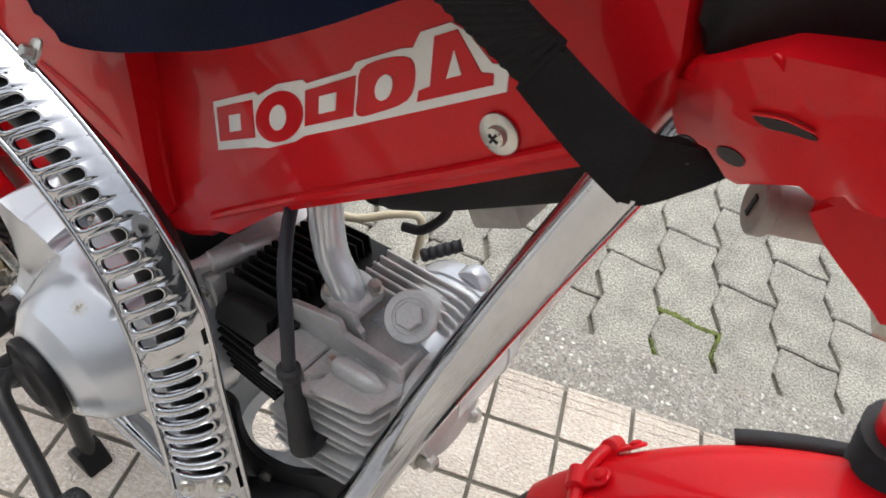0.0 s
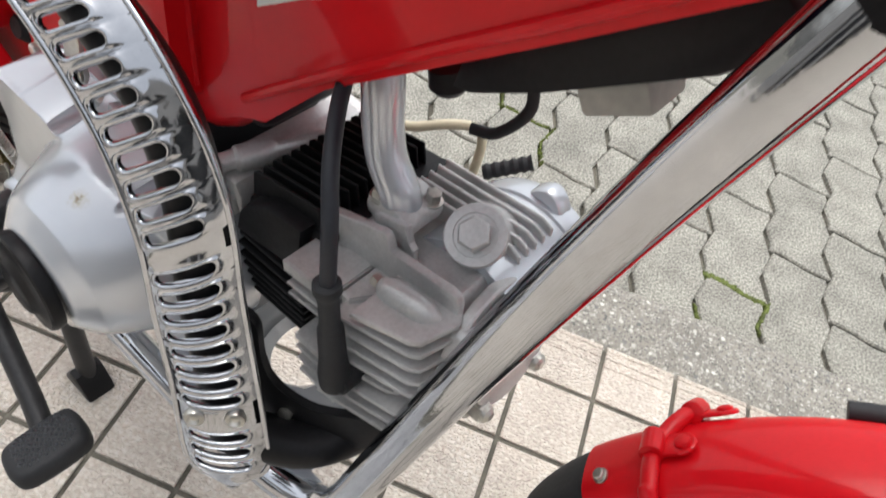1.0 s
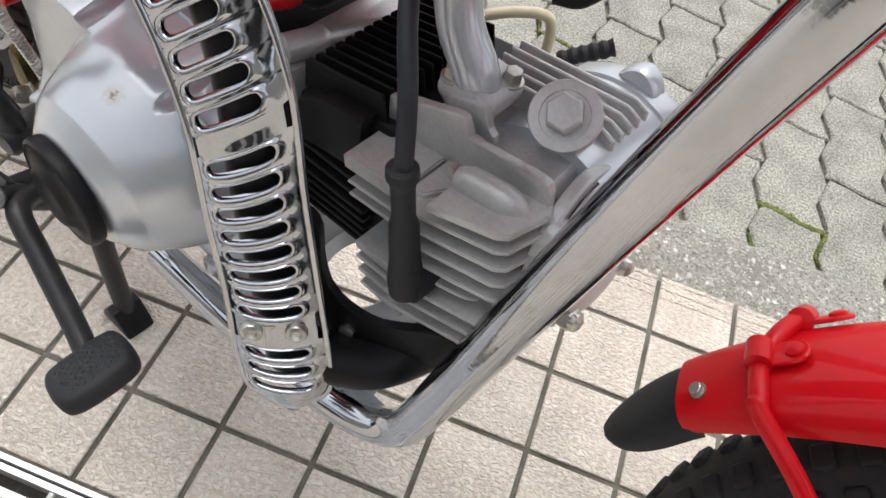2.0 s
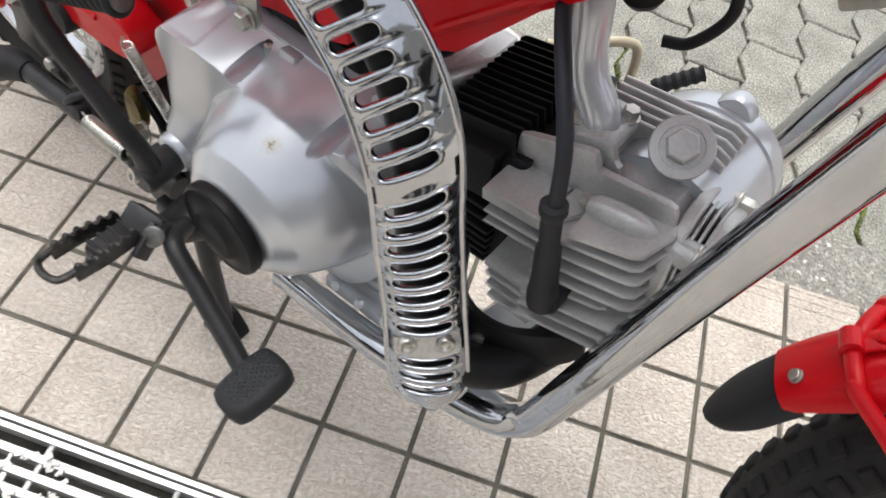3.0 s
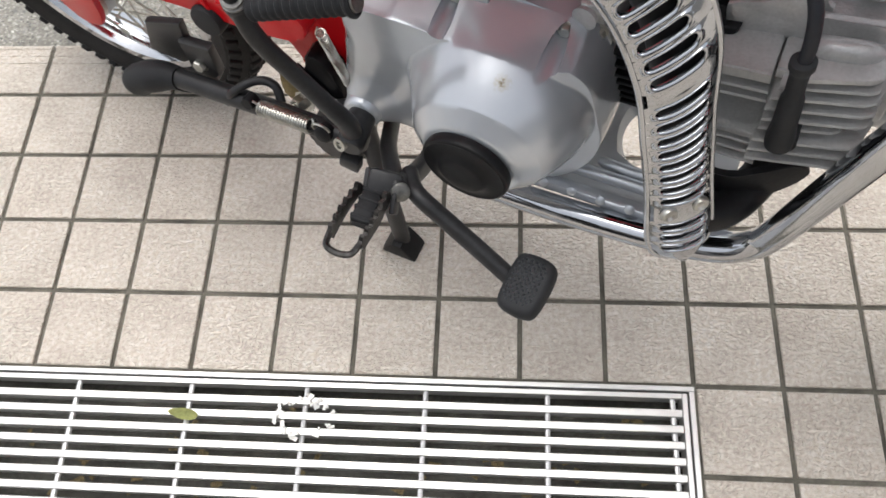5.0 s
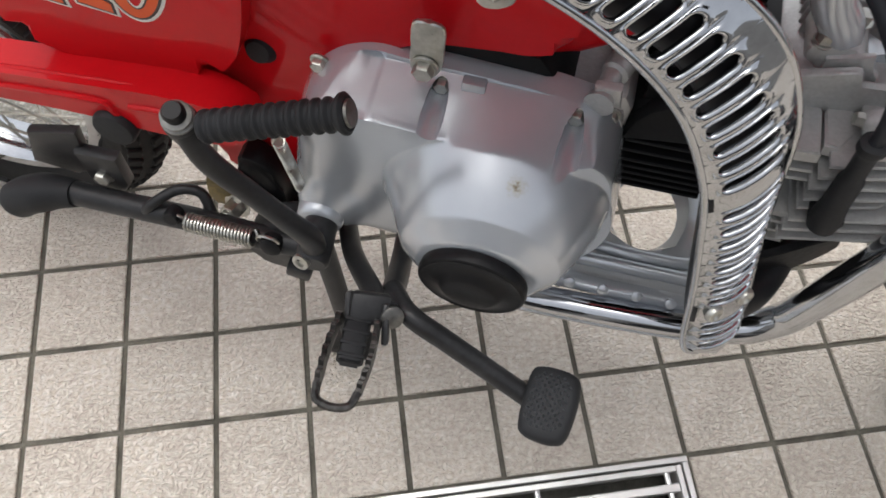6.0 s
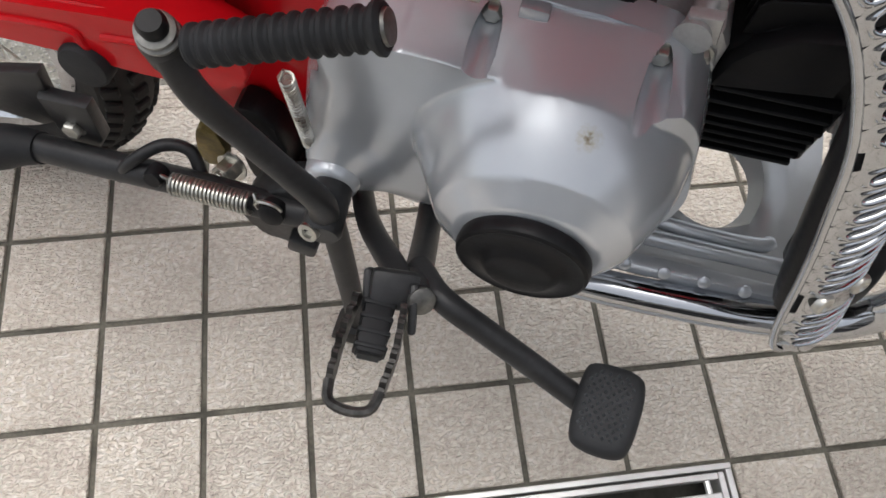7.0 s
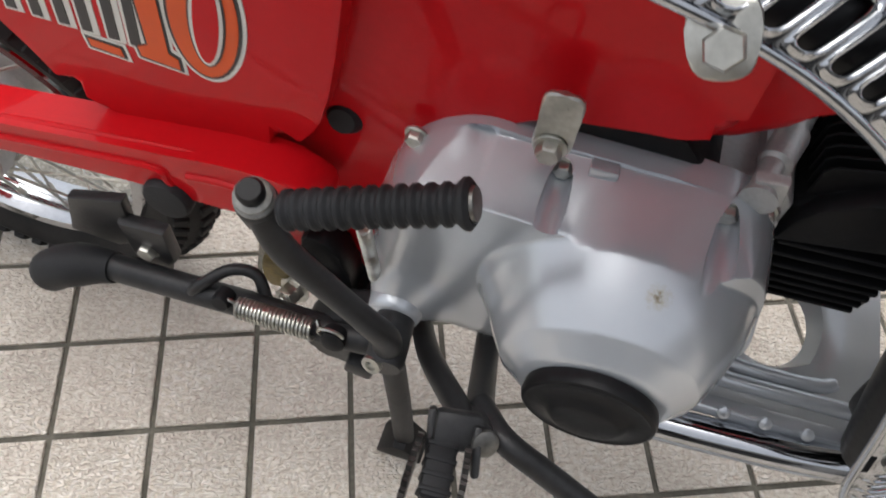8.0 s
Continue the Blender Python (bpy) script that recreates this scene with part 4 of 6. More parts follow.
    sweep(bm, [(0.266, -0.091, 0.415), (0.267, -0.07, 0.414), (0.268, -0.045, 0.414)], [0.0105, 0.0095, 0.009], 16)
    part("plug_cap", bm, rubber, engine, "black rubber spark plug cap")
    build_clutch_cover(engine)
    bm = mk()
    prism(bm, soft_outline([(0.002, 0.458), (0.011, 0.452), (0.020, 0.458), (0.0215, 0.476), (0.0215, 0.494), (0.012, 0.497), (0.003, 0.494), (0.0025, 0.476)], 3), -0.081, -0.0775, 0.001, 1)
    part("engine_tab", bm, zinc, engine, "zinc-plated fixing tab")
    bm = mk()
    hex_bolt(bm, (0.011, -0.0812, 0.462), (0, -1, 0), 0.0066, 0.006, 0.0085)
    part("tab_bolt", bm, zinc, engine)
    bm = mk()
    lathe(bm, [(0.0075, 0), (0.0075, 0.010), (0.0062, 0.014)], (0.080, -0.118, 0.262), (0, -0.35, -1), 6)
    part("drain_plug", bm, zinc, engine)


# ---- chrome heat shield over the exhaust ----
LEFT = [(0.2236, -0.162, 0.316), (0.2104, -0.159, 0.345), (0.1985, -0.1525, 0.395), (0.1855, -0.1475, 0.4415), (0.168, -0.140, 0.494), (0.135, -0.1355, 0.5445), (0.0794, -0.136, 0.5863), (0.0058, -0.142, 0.6128), (-0.0743, -0.150, 0.628)]
RIGHT = [(0.2557, -0.1295, 0.307), (0.249, -0.125, 0.3445), (0.2322, -0.119, 0.400), (0.2166, -0.1143, 0.459), (0.200, -0.109, 0.5228), (0.1665, -0.107, 0.571), (0.1065, -0.103, 0.602), (0.031, -0.102, 0.627), (-0.051, -0.099, 0.650)]


def build_shield():
    N = 400
    lp, rp = smooth_path(LEFT, N // 8), smooth_path(RIGHT, N // 8)
    mid = [(a + b) / 2 for a, b in zip(lp, rp)]
    run = [0.0]
    for a, b in zip(mid, mid[1:]):
        run.append(run[-1] + (b - a).length)
    total = run[-1]

    def spot(s, a, lift=0.0):
        """Point at s metres along the shield and a in -1..1 across it."""
        s = max(0.0, min(total, s))
        k = min(len(run) - 2, max(0, int(np.searchsorted(run, s)) - 1))
        t = (s - run[k]) / max(1e-9, run[k + 1] - run[k])
        l, r = lp[k].lerp(lp[k + 1], t), rp[k].lerp(rp[k + 1], t)
        d = mid[min(k + 6, len(mid) - 1)] - mid[max(k - 6, 0)]
        nrm = (r - l).cross(d).normalized()
        if nrm.y > 0:
            nrm = -nrm
        c = (l + r) / 2
        taper = 1.0
        if s < 0.022:
            taper = math.sqrt(max(0.02, 1 - (1 - s / 0.022) ** 2))
        flat = min(1.0, max(0.0, (s - 0.15) / 0.12))
        crown = (0.010 - 0.0065 * flat * flat * (3 - 2 * flat)) * (1 - abs(a) ** 2.2) * (0.4 + 0.6 * taper)
        return c + (r - l) * 0.5 * a * taper + nrm * (crown + lift)

    P = 0.0132
    plain = [(0.0, 0.018), (0.062, 0.078), (0.190, 0.194)]
    slots, s = [], 0.020
    while s + P < total - 0.01:
        bad = next((q for q in plain if s < q[1] and s + P > q[0]), None)
        if bad:
            s = bad[1]
            continue
        slots.append(s)
        s += P
    bm = mk()
    K = 40
    cols = sorted({round(max(-1.0, min(1.0, math.cos(a) / math.sin(a))), 6) for a in (2 * math.pi * (k + 0.5) / K for k in range(K // 2)) if math.sin(a) >= abs(math.cos(a)) - 1e-9})

    def span(s):
        """Middle and half width of the slots, which leave a broader rim higher up."""
        t = min(1.0, max(0.0, (s - 0.17) / 0.10))
        t = t * t * (3 - 2 * t)
        return -0.04 - 0.20 * t, 0.66 - 0.14 * t

    def swell(x, s, top):
        c, half = span(s)
        q = min(1.0, abs(x - c) / (half + 0.12))
        return top * (1 - q ** 4) ** 2

    def sheet(s0, s1, a_end, b_end):
        n = max(3, int((s1 - s0) / 0.002))
        rows = []
        for i in range(n + 1):
            si = s0 + (s1 - s0) * i / n
            near = max(0.0, 1 - (si - s0) / 0.004 if a_end else 0.0, 1 - (s1 - si) / 0.004 if b_end else 0.0)
            rows.append([bm.verts.new(spot(si, x, swell(x, si, 0.0007) * near)) for x in cols])
        for a, b in zip(rows, rows[1:]):
            for j in range(len(cols) - 1):
                bm.faces.new((a[j], a[j + 1], b[j + 1], b[j]))

    prev = 0.0
    for s0 in slots:
        if s0 - prev > 1e-5:
            sheet(prev, s0, prev > 0, True)
        prev = s0 + P
        cs, sh, wide = s0 + P / 2, P * 0.28, 0.0235
        mid_a, half = span(cs)
        rings = [[] for _ in range(13)]
        for k in range(K):
            a = 2 * math.pi * (k + 0.5) / K
            ca, sa = math.cos(a), math.sin(a)
            q = max(abs(ca), abs(sa))
            cx, cy = round(ca / q, 6), sa / q

            def slot(grow):
                """Edge of the slot with round ends."""
                ex = half - sh / wide
                r = sh + grow
                x = (ex if ca > 0 else -ex) + ca * r / wide if abs(ca) > 0.45 else ca / 0.45 * (ex + 0.45 * r / wide)
                y = sa * r if abs(ca) > 0.45 else math.copysign(r, sa) * 0.95
                return mid_a + x, cs + y

            for ring, (grow, lift) in zip(rings, ((-0.0003, -0.0022), (0.0, 0.0), (0.0007, 0.0012), (0.0018, 0.0014))):
                x, y = slot(grow)
                ring.append(bm.verts.new(spot(y, x, lift)))
            end = swell(cx, cs, 0.0007) if abs(sa) >= abs(ca) - 1e-9 else 0.0
            for ring, f in zip(rings[4:], (0.1, 0.2, 0.32, 0.45, 0.58, 0.7, 0.8, 0.9, 1.0)):
                g = (1 - f) ** 5
                ring.append(bm.verts.new(spot(y + (cs + cy * P / 2 - y) * f, x + (cx - x) * f, 0.0014 * g + end * (1 - g))))
        for lo, hi in zip(rings, rings[1:]):
            for k in range(K):
                j = (k + 1) % K
                bm.faces.new((hi[k], hi[j], lo[j], lo[k]))
    sheet(prev, total, True, False)
    bmesh.ops.remove_doubles(bm, verts=bm.verts, dist=0.00002)
    for side in (-1, 1):
        sweep(bm, [spot(total * k / 120, side * 0.99, -0.001) for k in range(121)], 0.0023, 8)
    sweep(bm, [spot(0.0005, -1 + 2 * k / 10, -0.001) for k in range(11)], 0.0023, 8)
    shield = part("heat_shield", bm, chrome, moto, "slotted chrome exhaust heat shield", 60)
    for a in (-0.5, 0.45):
        bm = mk()
        p = spot(0.070, a, 0.0)
        nrm = (spot(0.070, a, 0.01) - p).normalized()
        lathe(bm, [(0.0062, -0.001), (0.0064, 0.001), (0.0055, 0.0028), (0.0035, 0.0036), (0.002, 0.002)], p, nrm, 20)
        part("shield_screw", bm, zinc, shield, "round-headed screw")
    # fixing lugs of the upper part
    for p, turn, size in ((Vector((0.052, -0.1390, 0.594)), -22, 0.78), (Vector((0.062, -0.098, 0.622)), -22, 0.5)):
        bm = mk()
        m = Matrix.Translation(p) @ pose(0, 0, 0, -38, turn, 0)
        prism(bm, soft_outline([(-0.011, 0.014), (0.011, 0.014), (0.012, -0.004), (0.007, -0.012), (-0.006, -0.012), (-0.012, -0.004)], 4), -0.0018, 0.0018, 0.0010, 2)
        bmesh.ops.transform(bm, matrix=m @ Matrix.Scale(size, 4), verts=bm.verts)
        part("shield_lug", bm, zinc, shield, "plated fixing lug with bolt")
        bm = mk()
        hex_bolt(bm, m @ Vector((0.001, -0.0018, -0.001)), m.to_3x3() @ Vector((0, -1, 0)), 0.0082 * size, 0.006)
        part("lug_bolt", bm, zinc, shield)
    pipe = mk()
    inner = [spot(total * k / 40, 0.12, -0.0205) for k in range(3, 41)]
    start = smooth_path([(0.285, -0.01, 0.372), (0.286, -0.02, 0.345), (0.276, -0.06, 0.328), (0.258, -0.10, 0.326), inner[0]], 6)
    sweep(pipe, start[:-1] + inner, 0.0160, 20)
    ex = part("exhaust_pipe", pipe, black, moto, "matt black exhaust pipe behind the shield")
    bm = mk()
    prism(bm, soft_outline([(0.216, 0.44), (0.220, 0.40), (0.230, 0.372), (0.256, 0.360), (0.290, 0.376), (0.306, 0.362), (0.290, 0.335), (0.262, 0.312), (0.236, 0.310), (0.212, 0.34), (0.198, 0.40), (0.200, 0.44)], 4), -0.1, -0.094, 0.001, 1)
    bmesh.ops.rotate(bm, verts=bm.verts, cent=(0.24, -0.097, 0.37), matrix=Matrix.Rotation(radians(24), 3, "Z"))
    part("pipe_bracket", bm, black, ex, "black steel bracket plate")
    for p in ((0.206, -0.1135, 0.413), (0.238, -0.1005, 0.345)):
        bm = mk()
        lathe(bm, [(0.0048, 0), (0.0048, 0.0035), (0.003, 0.0045)], p, (0.35, -0.9, 0.2), 16)
        part("bracket_screw", bm, zinc, ex)


# ---- tubes, pedals and stand ----
def build_guard():
    for side in (-1, 1):
        mir = (lambda p: p) if side < 0 else (lambda p: (p[0], 0.03 - p[1], p[2]))
        bm = mk()
        pts = [(0.382, -0.046, 0.712), (0.362, -0.060, 0.632), (0.340, -0.076, 0.530), (0.318, -0.091, 0.412), (0.301, -0.102, 0.322), (0.291, -0.106, 0.294), (0.268, -0.112, 0.277), (0.22, -0.117, 0.268), (0.14, -0.119, 0.258), (0.06, -0.118, 0.250)]
        path = smooth_path([mir(p) for p in pts], 8)
        sweep(bm, path, 0.0125, 24)
        part("guard_tube", bm, chrome, moto, "bright chrome engine guard tube", 60)
    # pressed skid plate with a large hole
    bm = mk()
    hole, rimo = [], []
    n = 40
    for k in range(n):
        a = 2 * math.pi * k / n
        ca, sa = math.cos(a), math.sin(a)
        q = max(abs(ca) / 0.075, abs(sa) / 0.075)
        hole.append((0.187 + 0.027 * ca, -0.030 + 0.034 * sa))
        rimo.append((0.187 + ca / q * 1.0, -0.030 + sa / q))
    def lift(u, v):
        return 0.272 + 0.10 * max(0.0, (u - 0.10)) * 0.5 + 0.010 * math.exp(-((math.hypot((u - 0.187) / 0.027, (v + 0.030) / 0.034) - 1.25) / 0.25) ** 2)
    rows = []
    for t in (0.0, 0.12, 0.3, 0.55, 0.8, 1.0):
        rows.append([bm.verts.new((h[0] + (r[0] - h[0]) * t, h[1] + (r[1] - h[1]) * t, lift(h[0] + (r[0] - h[0]) * t, h[1] + (r[1] - h[1]) * t) - (0.006 if t == 0 else 0))) for h, r in zip(hole, rimo)])
    for a, b in zip(rows, rows[1:]):
        for j in range(n):
            bm.faces.new((a[j], a[(j + 1) % n], b[(j + 1) % n], b[j]))
    bmesh.ops.solidify(bm, geom=list(bm.faces), thickness=0.0025)
    skid = part("skid_plate", bm, silver, moto, "pressed silver skid plate with a large hole")
    bm = mk()
    prism(bm, [(0.10, 0.262), (0.275, 0.275), (0.275, 0.288), (0.10, 0.276)], -0.1085, -0.098, 0.002, 2)
    sweep(bm, [(0.12, -0.085, 0.277), (0.25, -0.085, 0.286)], 0.006, 10)
    part("skid_rail", bm, silver, skid)
    for u in (0.112, 0.138, 0.164, 0.190, 0.216, 0.242):
        bm = mk()
        lathe(bm, [(0.0046, 0.0), (0.0042, 0.0016), (0.0022, 0.0026)], (u, -0.1078, 0.274 + (u - 0.10) * 0.074), (0, -1, 0.9), 14)
        part("rivet", bm, silver, skid)
    bm = mk()
    sweep(bm, smooth_path([(0.150, -0.072, 0.2805), (0.185, -0.074, 0.2825), (0.222, -0.0725, 0.2845), (0.231, -0.066, 0.2850)], 5), [0.0030] + [0.0052] * 13 + [0.0040, 0.0022], 12)
    part("pressed_ridge", bm, silver, skid)


def build_controls():
    kick = mk()
    sweep(kick, smooth_path([(-0.054, -0.146, 0.306), (-0.053, -0.149, 0.334), (-0.062, -0.155, 0.366), (-0.078, -0.160, 0.404), (-0.094, -0.165, 0.444), (-0.104, -0.160, 0.470)], 6),
          [0.0098 - 0.0026 * min(1, k / 14) for k in range(31)], 16)
    lathe(kick, [(0.0115, -0.026), (0.0128, -0.022), (0.0128, 0.010), (0.0108, 0.013)], (-0.054, -0.145, 0.306), (0.1, -1, 0), 28)
    k = part("kick_lever", kick, satin, moto, "worn black kick-start lever")
    bm = mk()
    lathe(bm, [(0.0075, -0.022), (0.0096, -0.018), (0.0100, -0.002), (0.0092, 0.0)], (-0.104, -0.160, 0.472), (0.1, -0.25, 1), 28)
    part("lever_eye", bm, satin, k)
    bm = mk()
    lathe(bm, [(0.0082, 0.0), (0.0094, 0.001), (0.0094, 0.0026), (0.0074, 0.0034), (0.0074, 0.0044), (0.0088, 0.0050), (0.0086, 0.0064), (0.0066, 0.0072)], (-0.104, -0.160, 0.472), (0.1, -0.25, 1), 28)
    part("washer", bm, steel, k, "zinc-plated double washer")
    bm = mk()
    lathe(bm, [(0.0060, 0.0070), (0.0064, 0.0115), (0.0050, 0.0140)], (-0.104, -0.160, 0.472), (0.1, -0.25, 1), 20)
    part("pivot_end", bm, black, k)
    bm = mk()
    a, b = Vector((-0.090, -0.161, 0.472)), Vector((-0.010, -0.150, 0.500))
    n = 52
    rads = []
    for i in range(n + 1):
        ph = (i % 4)
        rads.append(0.0094 if ph in (1, 2) else 0.0080)
    rads[-3:] = [0.0108, 0.0110, 0.0090]
    sweep(bm, [a.lerp(b, i / n) for i in range(n + 1)], rads, 22)
    part("kick_rubber", bm, rubber, k, "ribbed black rubber kick pedal")
    bm = mk()
    lathe(bm, [(0.0075, 0), (0.0072, 0.0015), (0.004, 0.002)], b, (b - a), 20)
    part("rubber_end", bm, steel, k)
    bm = mk()
    lathe(bm, [(0.0065, 0), (0.0065, 0.004), (0.0035, 0.0045), (0.0030, 0.002)], (-0.059, -0.157, 0.309), (-0.2, -0.9, 0.35), 20)
    part("pinch_screw", bm, zinc, k)

    # foot-peg bar and folding peg
    bm = mk()
    sweep(bm, smooth_path([(0.0, -0.075, 0.262), (0.006, -0.12, 0.272), (0.012, -0.165, 0.310), (0.016, -0.190, 0.338)], 5), 0.0088, 18)
    sweep(bm, smooth_path([(-0.053, -0.085, 0.250), (-0.031, -0.13, 0.280), (0.0, -0.172, 0.318), (0.010, -0.19, 0.334)], 5), 0.0080, 16)
    bar = part("peg_bar", bm, satin, moto, "black foot-peg bar")
    bm = mk()
    box(bm, (0.028, 0.022, 0.014), pose(0.004, -0.190, 0.337, 30, 10, 12), 0.004, 2)
    box(bm, (0.005, 0.028, 0.018), pose(0.017, -0.197, 0.335, 25, 0, 12), 0.002, 2)
    box(bm, (0.005, 0.028, 0.018), pose(-0.010, -0.194, 0.332, 25, 0, 12), 0.002, 2)
    part("peg_joint", bm, satin, bar)
    bm = mk()
    lathe(bm, [(0.0078, 0), (0.0078, 0.003), (0.006, 0.0042)], (0.020, -0.193, 0.3405), (0.45, -0.55, 0.7), 24)
    part("peg_pin", bm, steel, bar, "bright peg pin")
    bm = mk()
    sides = [[(0.013, -0.200, 0.346), (0.016, -0.226, 0.350), (0.015, -0.250, 0.352)], [(-0.014, -0.198, 0.338), (-0.014, -0.224, 0.345), (-0.012, -0.250, 0.350)]]
    for pts in sides:
        p = smooth_path(pts, 12)
        lean = Vector((0.0018, 0, 0))
        prev = None
        for n, q in enumerate(p):
            top = 0.0062 if n % 4 in (1, 2) else 0.0026
            ring = [bm.verts.new(q + d) for d in (lean + Vector((0, 0, top)), -lean + Vector((0, 0, top)), -lean - Vector((0, 0, 0.009)), lean - Vector((0, 0, 0.009)))]
            if prev:
                for a2 in range(4):
                    bm.faces.new((prev[a2], prev[(a2 + 1) % 4], ring[(a2 + 1) % 4], ring[a2]))
            else:
                bm.faces.new(ring[::-1])
            prev = ring
        bm.faces.new(prev)
    sweep(bm, smooth_path([sides[0][2], (0.012, -0.260, 0.352), (0.0015, -0.263, 0.352), (-0.009, -0.260, 0.351), sides[1][2]], 4), 0.0028, 8)
    part("foot_peg", bm, dark_steel, bar, "folding steel peg with toothed edges")
    bm = mk()
    at = pose(-0.0, -0.213, 0.336, -8, 8, 5)
    box(bm, (0.0165, 0.036, 0.012), at, 0.003, 2)
    for k in range(4):
        box(bm, (0.0180, 0.0030, 0.0135), at @ Matrix.Translation((0, -0.014 + 0.0085 * k, 0)), 0.001, 2)
    part("peg_core", bm, rubber, bar, "worn black hollow peg core")
    # core is solid; a black plate on its end paints the shaded hollow
    bm = mk()
    box(bm, (0.012, 0.001, 0.0075), pose(-0.0, -0.213, 0.336, -8, 8, 5) @ Matrix.Translation((0, -0.0182, 0)))
    part("hollow_shade", bm, black, bar)

    # brake pedal
    bm = mk()
    sweep(bm, smooth_path([(0.012, -0.165, 0.318), (0.030, -0.186, 0.333), (0.06, -0.194, 0.320), (0.10, -0.203, 0.300), (0.130, -0.211, 0.288)], 6), 0.0076, 16)
    pedal = part("brake_pedal", bm, satin, moto, "black brake pedal arm")
    bm = mk()
    c = Vector((0.137, -0.213, 0.303))
    t = Matrix.Translation(c) @ pose(0, 0, 0, 6, -14, -6) @ Matrix.Diagonal((0.90, 0.92, 1.0, 1.0))
    outline = [(-0.019, -0.018), (-0.012, -0.028), (0.010, -0.029), (0.020, -0.020), (0.021, 0.014), (0.013, 0.026), (-0.013, 0.026), (-0.020, 0.016)]
    rim = soft_outline(outline, 6)
    rings = []
    for z, f in ((-0.0105, 0.84), (-0.0100, 0.92), (-0.0080, 0.98), (-0.005, 1.0), (-0.001, 1.0), (0.002, 0.97), (0.0042, 0.90), (0.0055, 0.80), (0.0060, 0.66), (0.0062, 0.35)):
        rings.append([bm.verts.new(t @ Vector((x * f, y * (1 - (1 - f) * 0.75), z))) for x, y in rim])
    for low, top in zip(rings, rings[1:]):
        for j in range(len(low)):
            bm.faces.new((low[j], low[(j + 1) % len(low)], top[(j + 1) % len(low)], top[j]))
    bm.faces.new(rings[0][::-1])
    bm.faces.new(rings[-1])
    pad = part("pedal_rubber", bm, rubber, pedal, "worn dark grey rubber pad with diamond tread", 40)
    bm = mk()
    for i in range(-6, 7):
        for j in range(-9, 10):
            if (i + j) % 2:
                continue
            x, y = i * 0.0027, j * 0.0028
            if abs(x) > 0.0150 or abs(y) > 0.0215 or abs(x) + abs(y) > 0.031:
                continue
            vs = [bm.verts.new(t @ Vector((x + dx, y + dy, 0.0050))) for dx, dy in ((0.0022, 0), (0, 0.0023), (-0.0022, 0), (0, -0.0023))]
            tip = bm.verts.new(t @ Vector((x, y, 0.0084)))
            for a2, b2 in zip(vs, vs[1:] + vs[:1]):
                bm.faces.new((a2, b2, tip))
    part("pad_tread", bm, grey_rubber, pedal, kind="stuff")


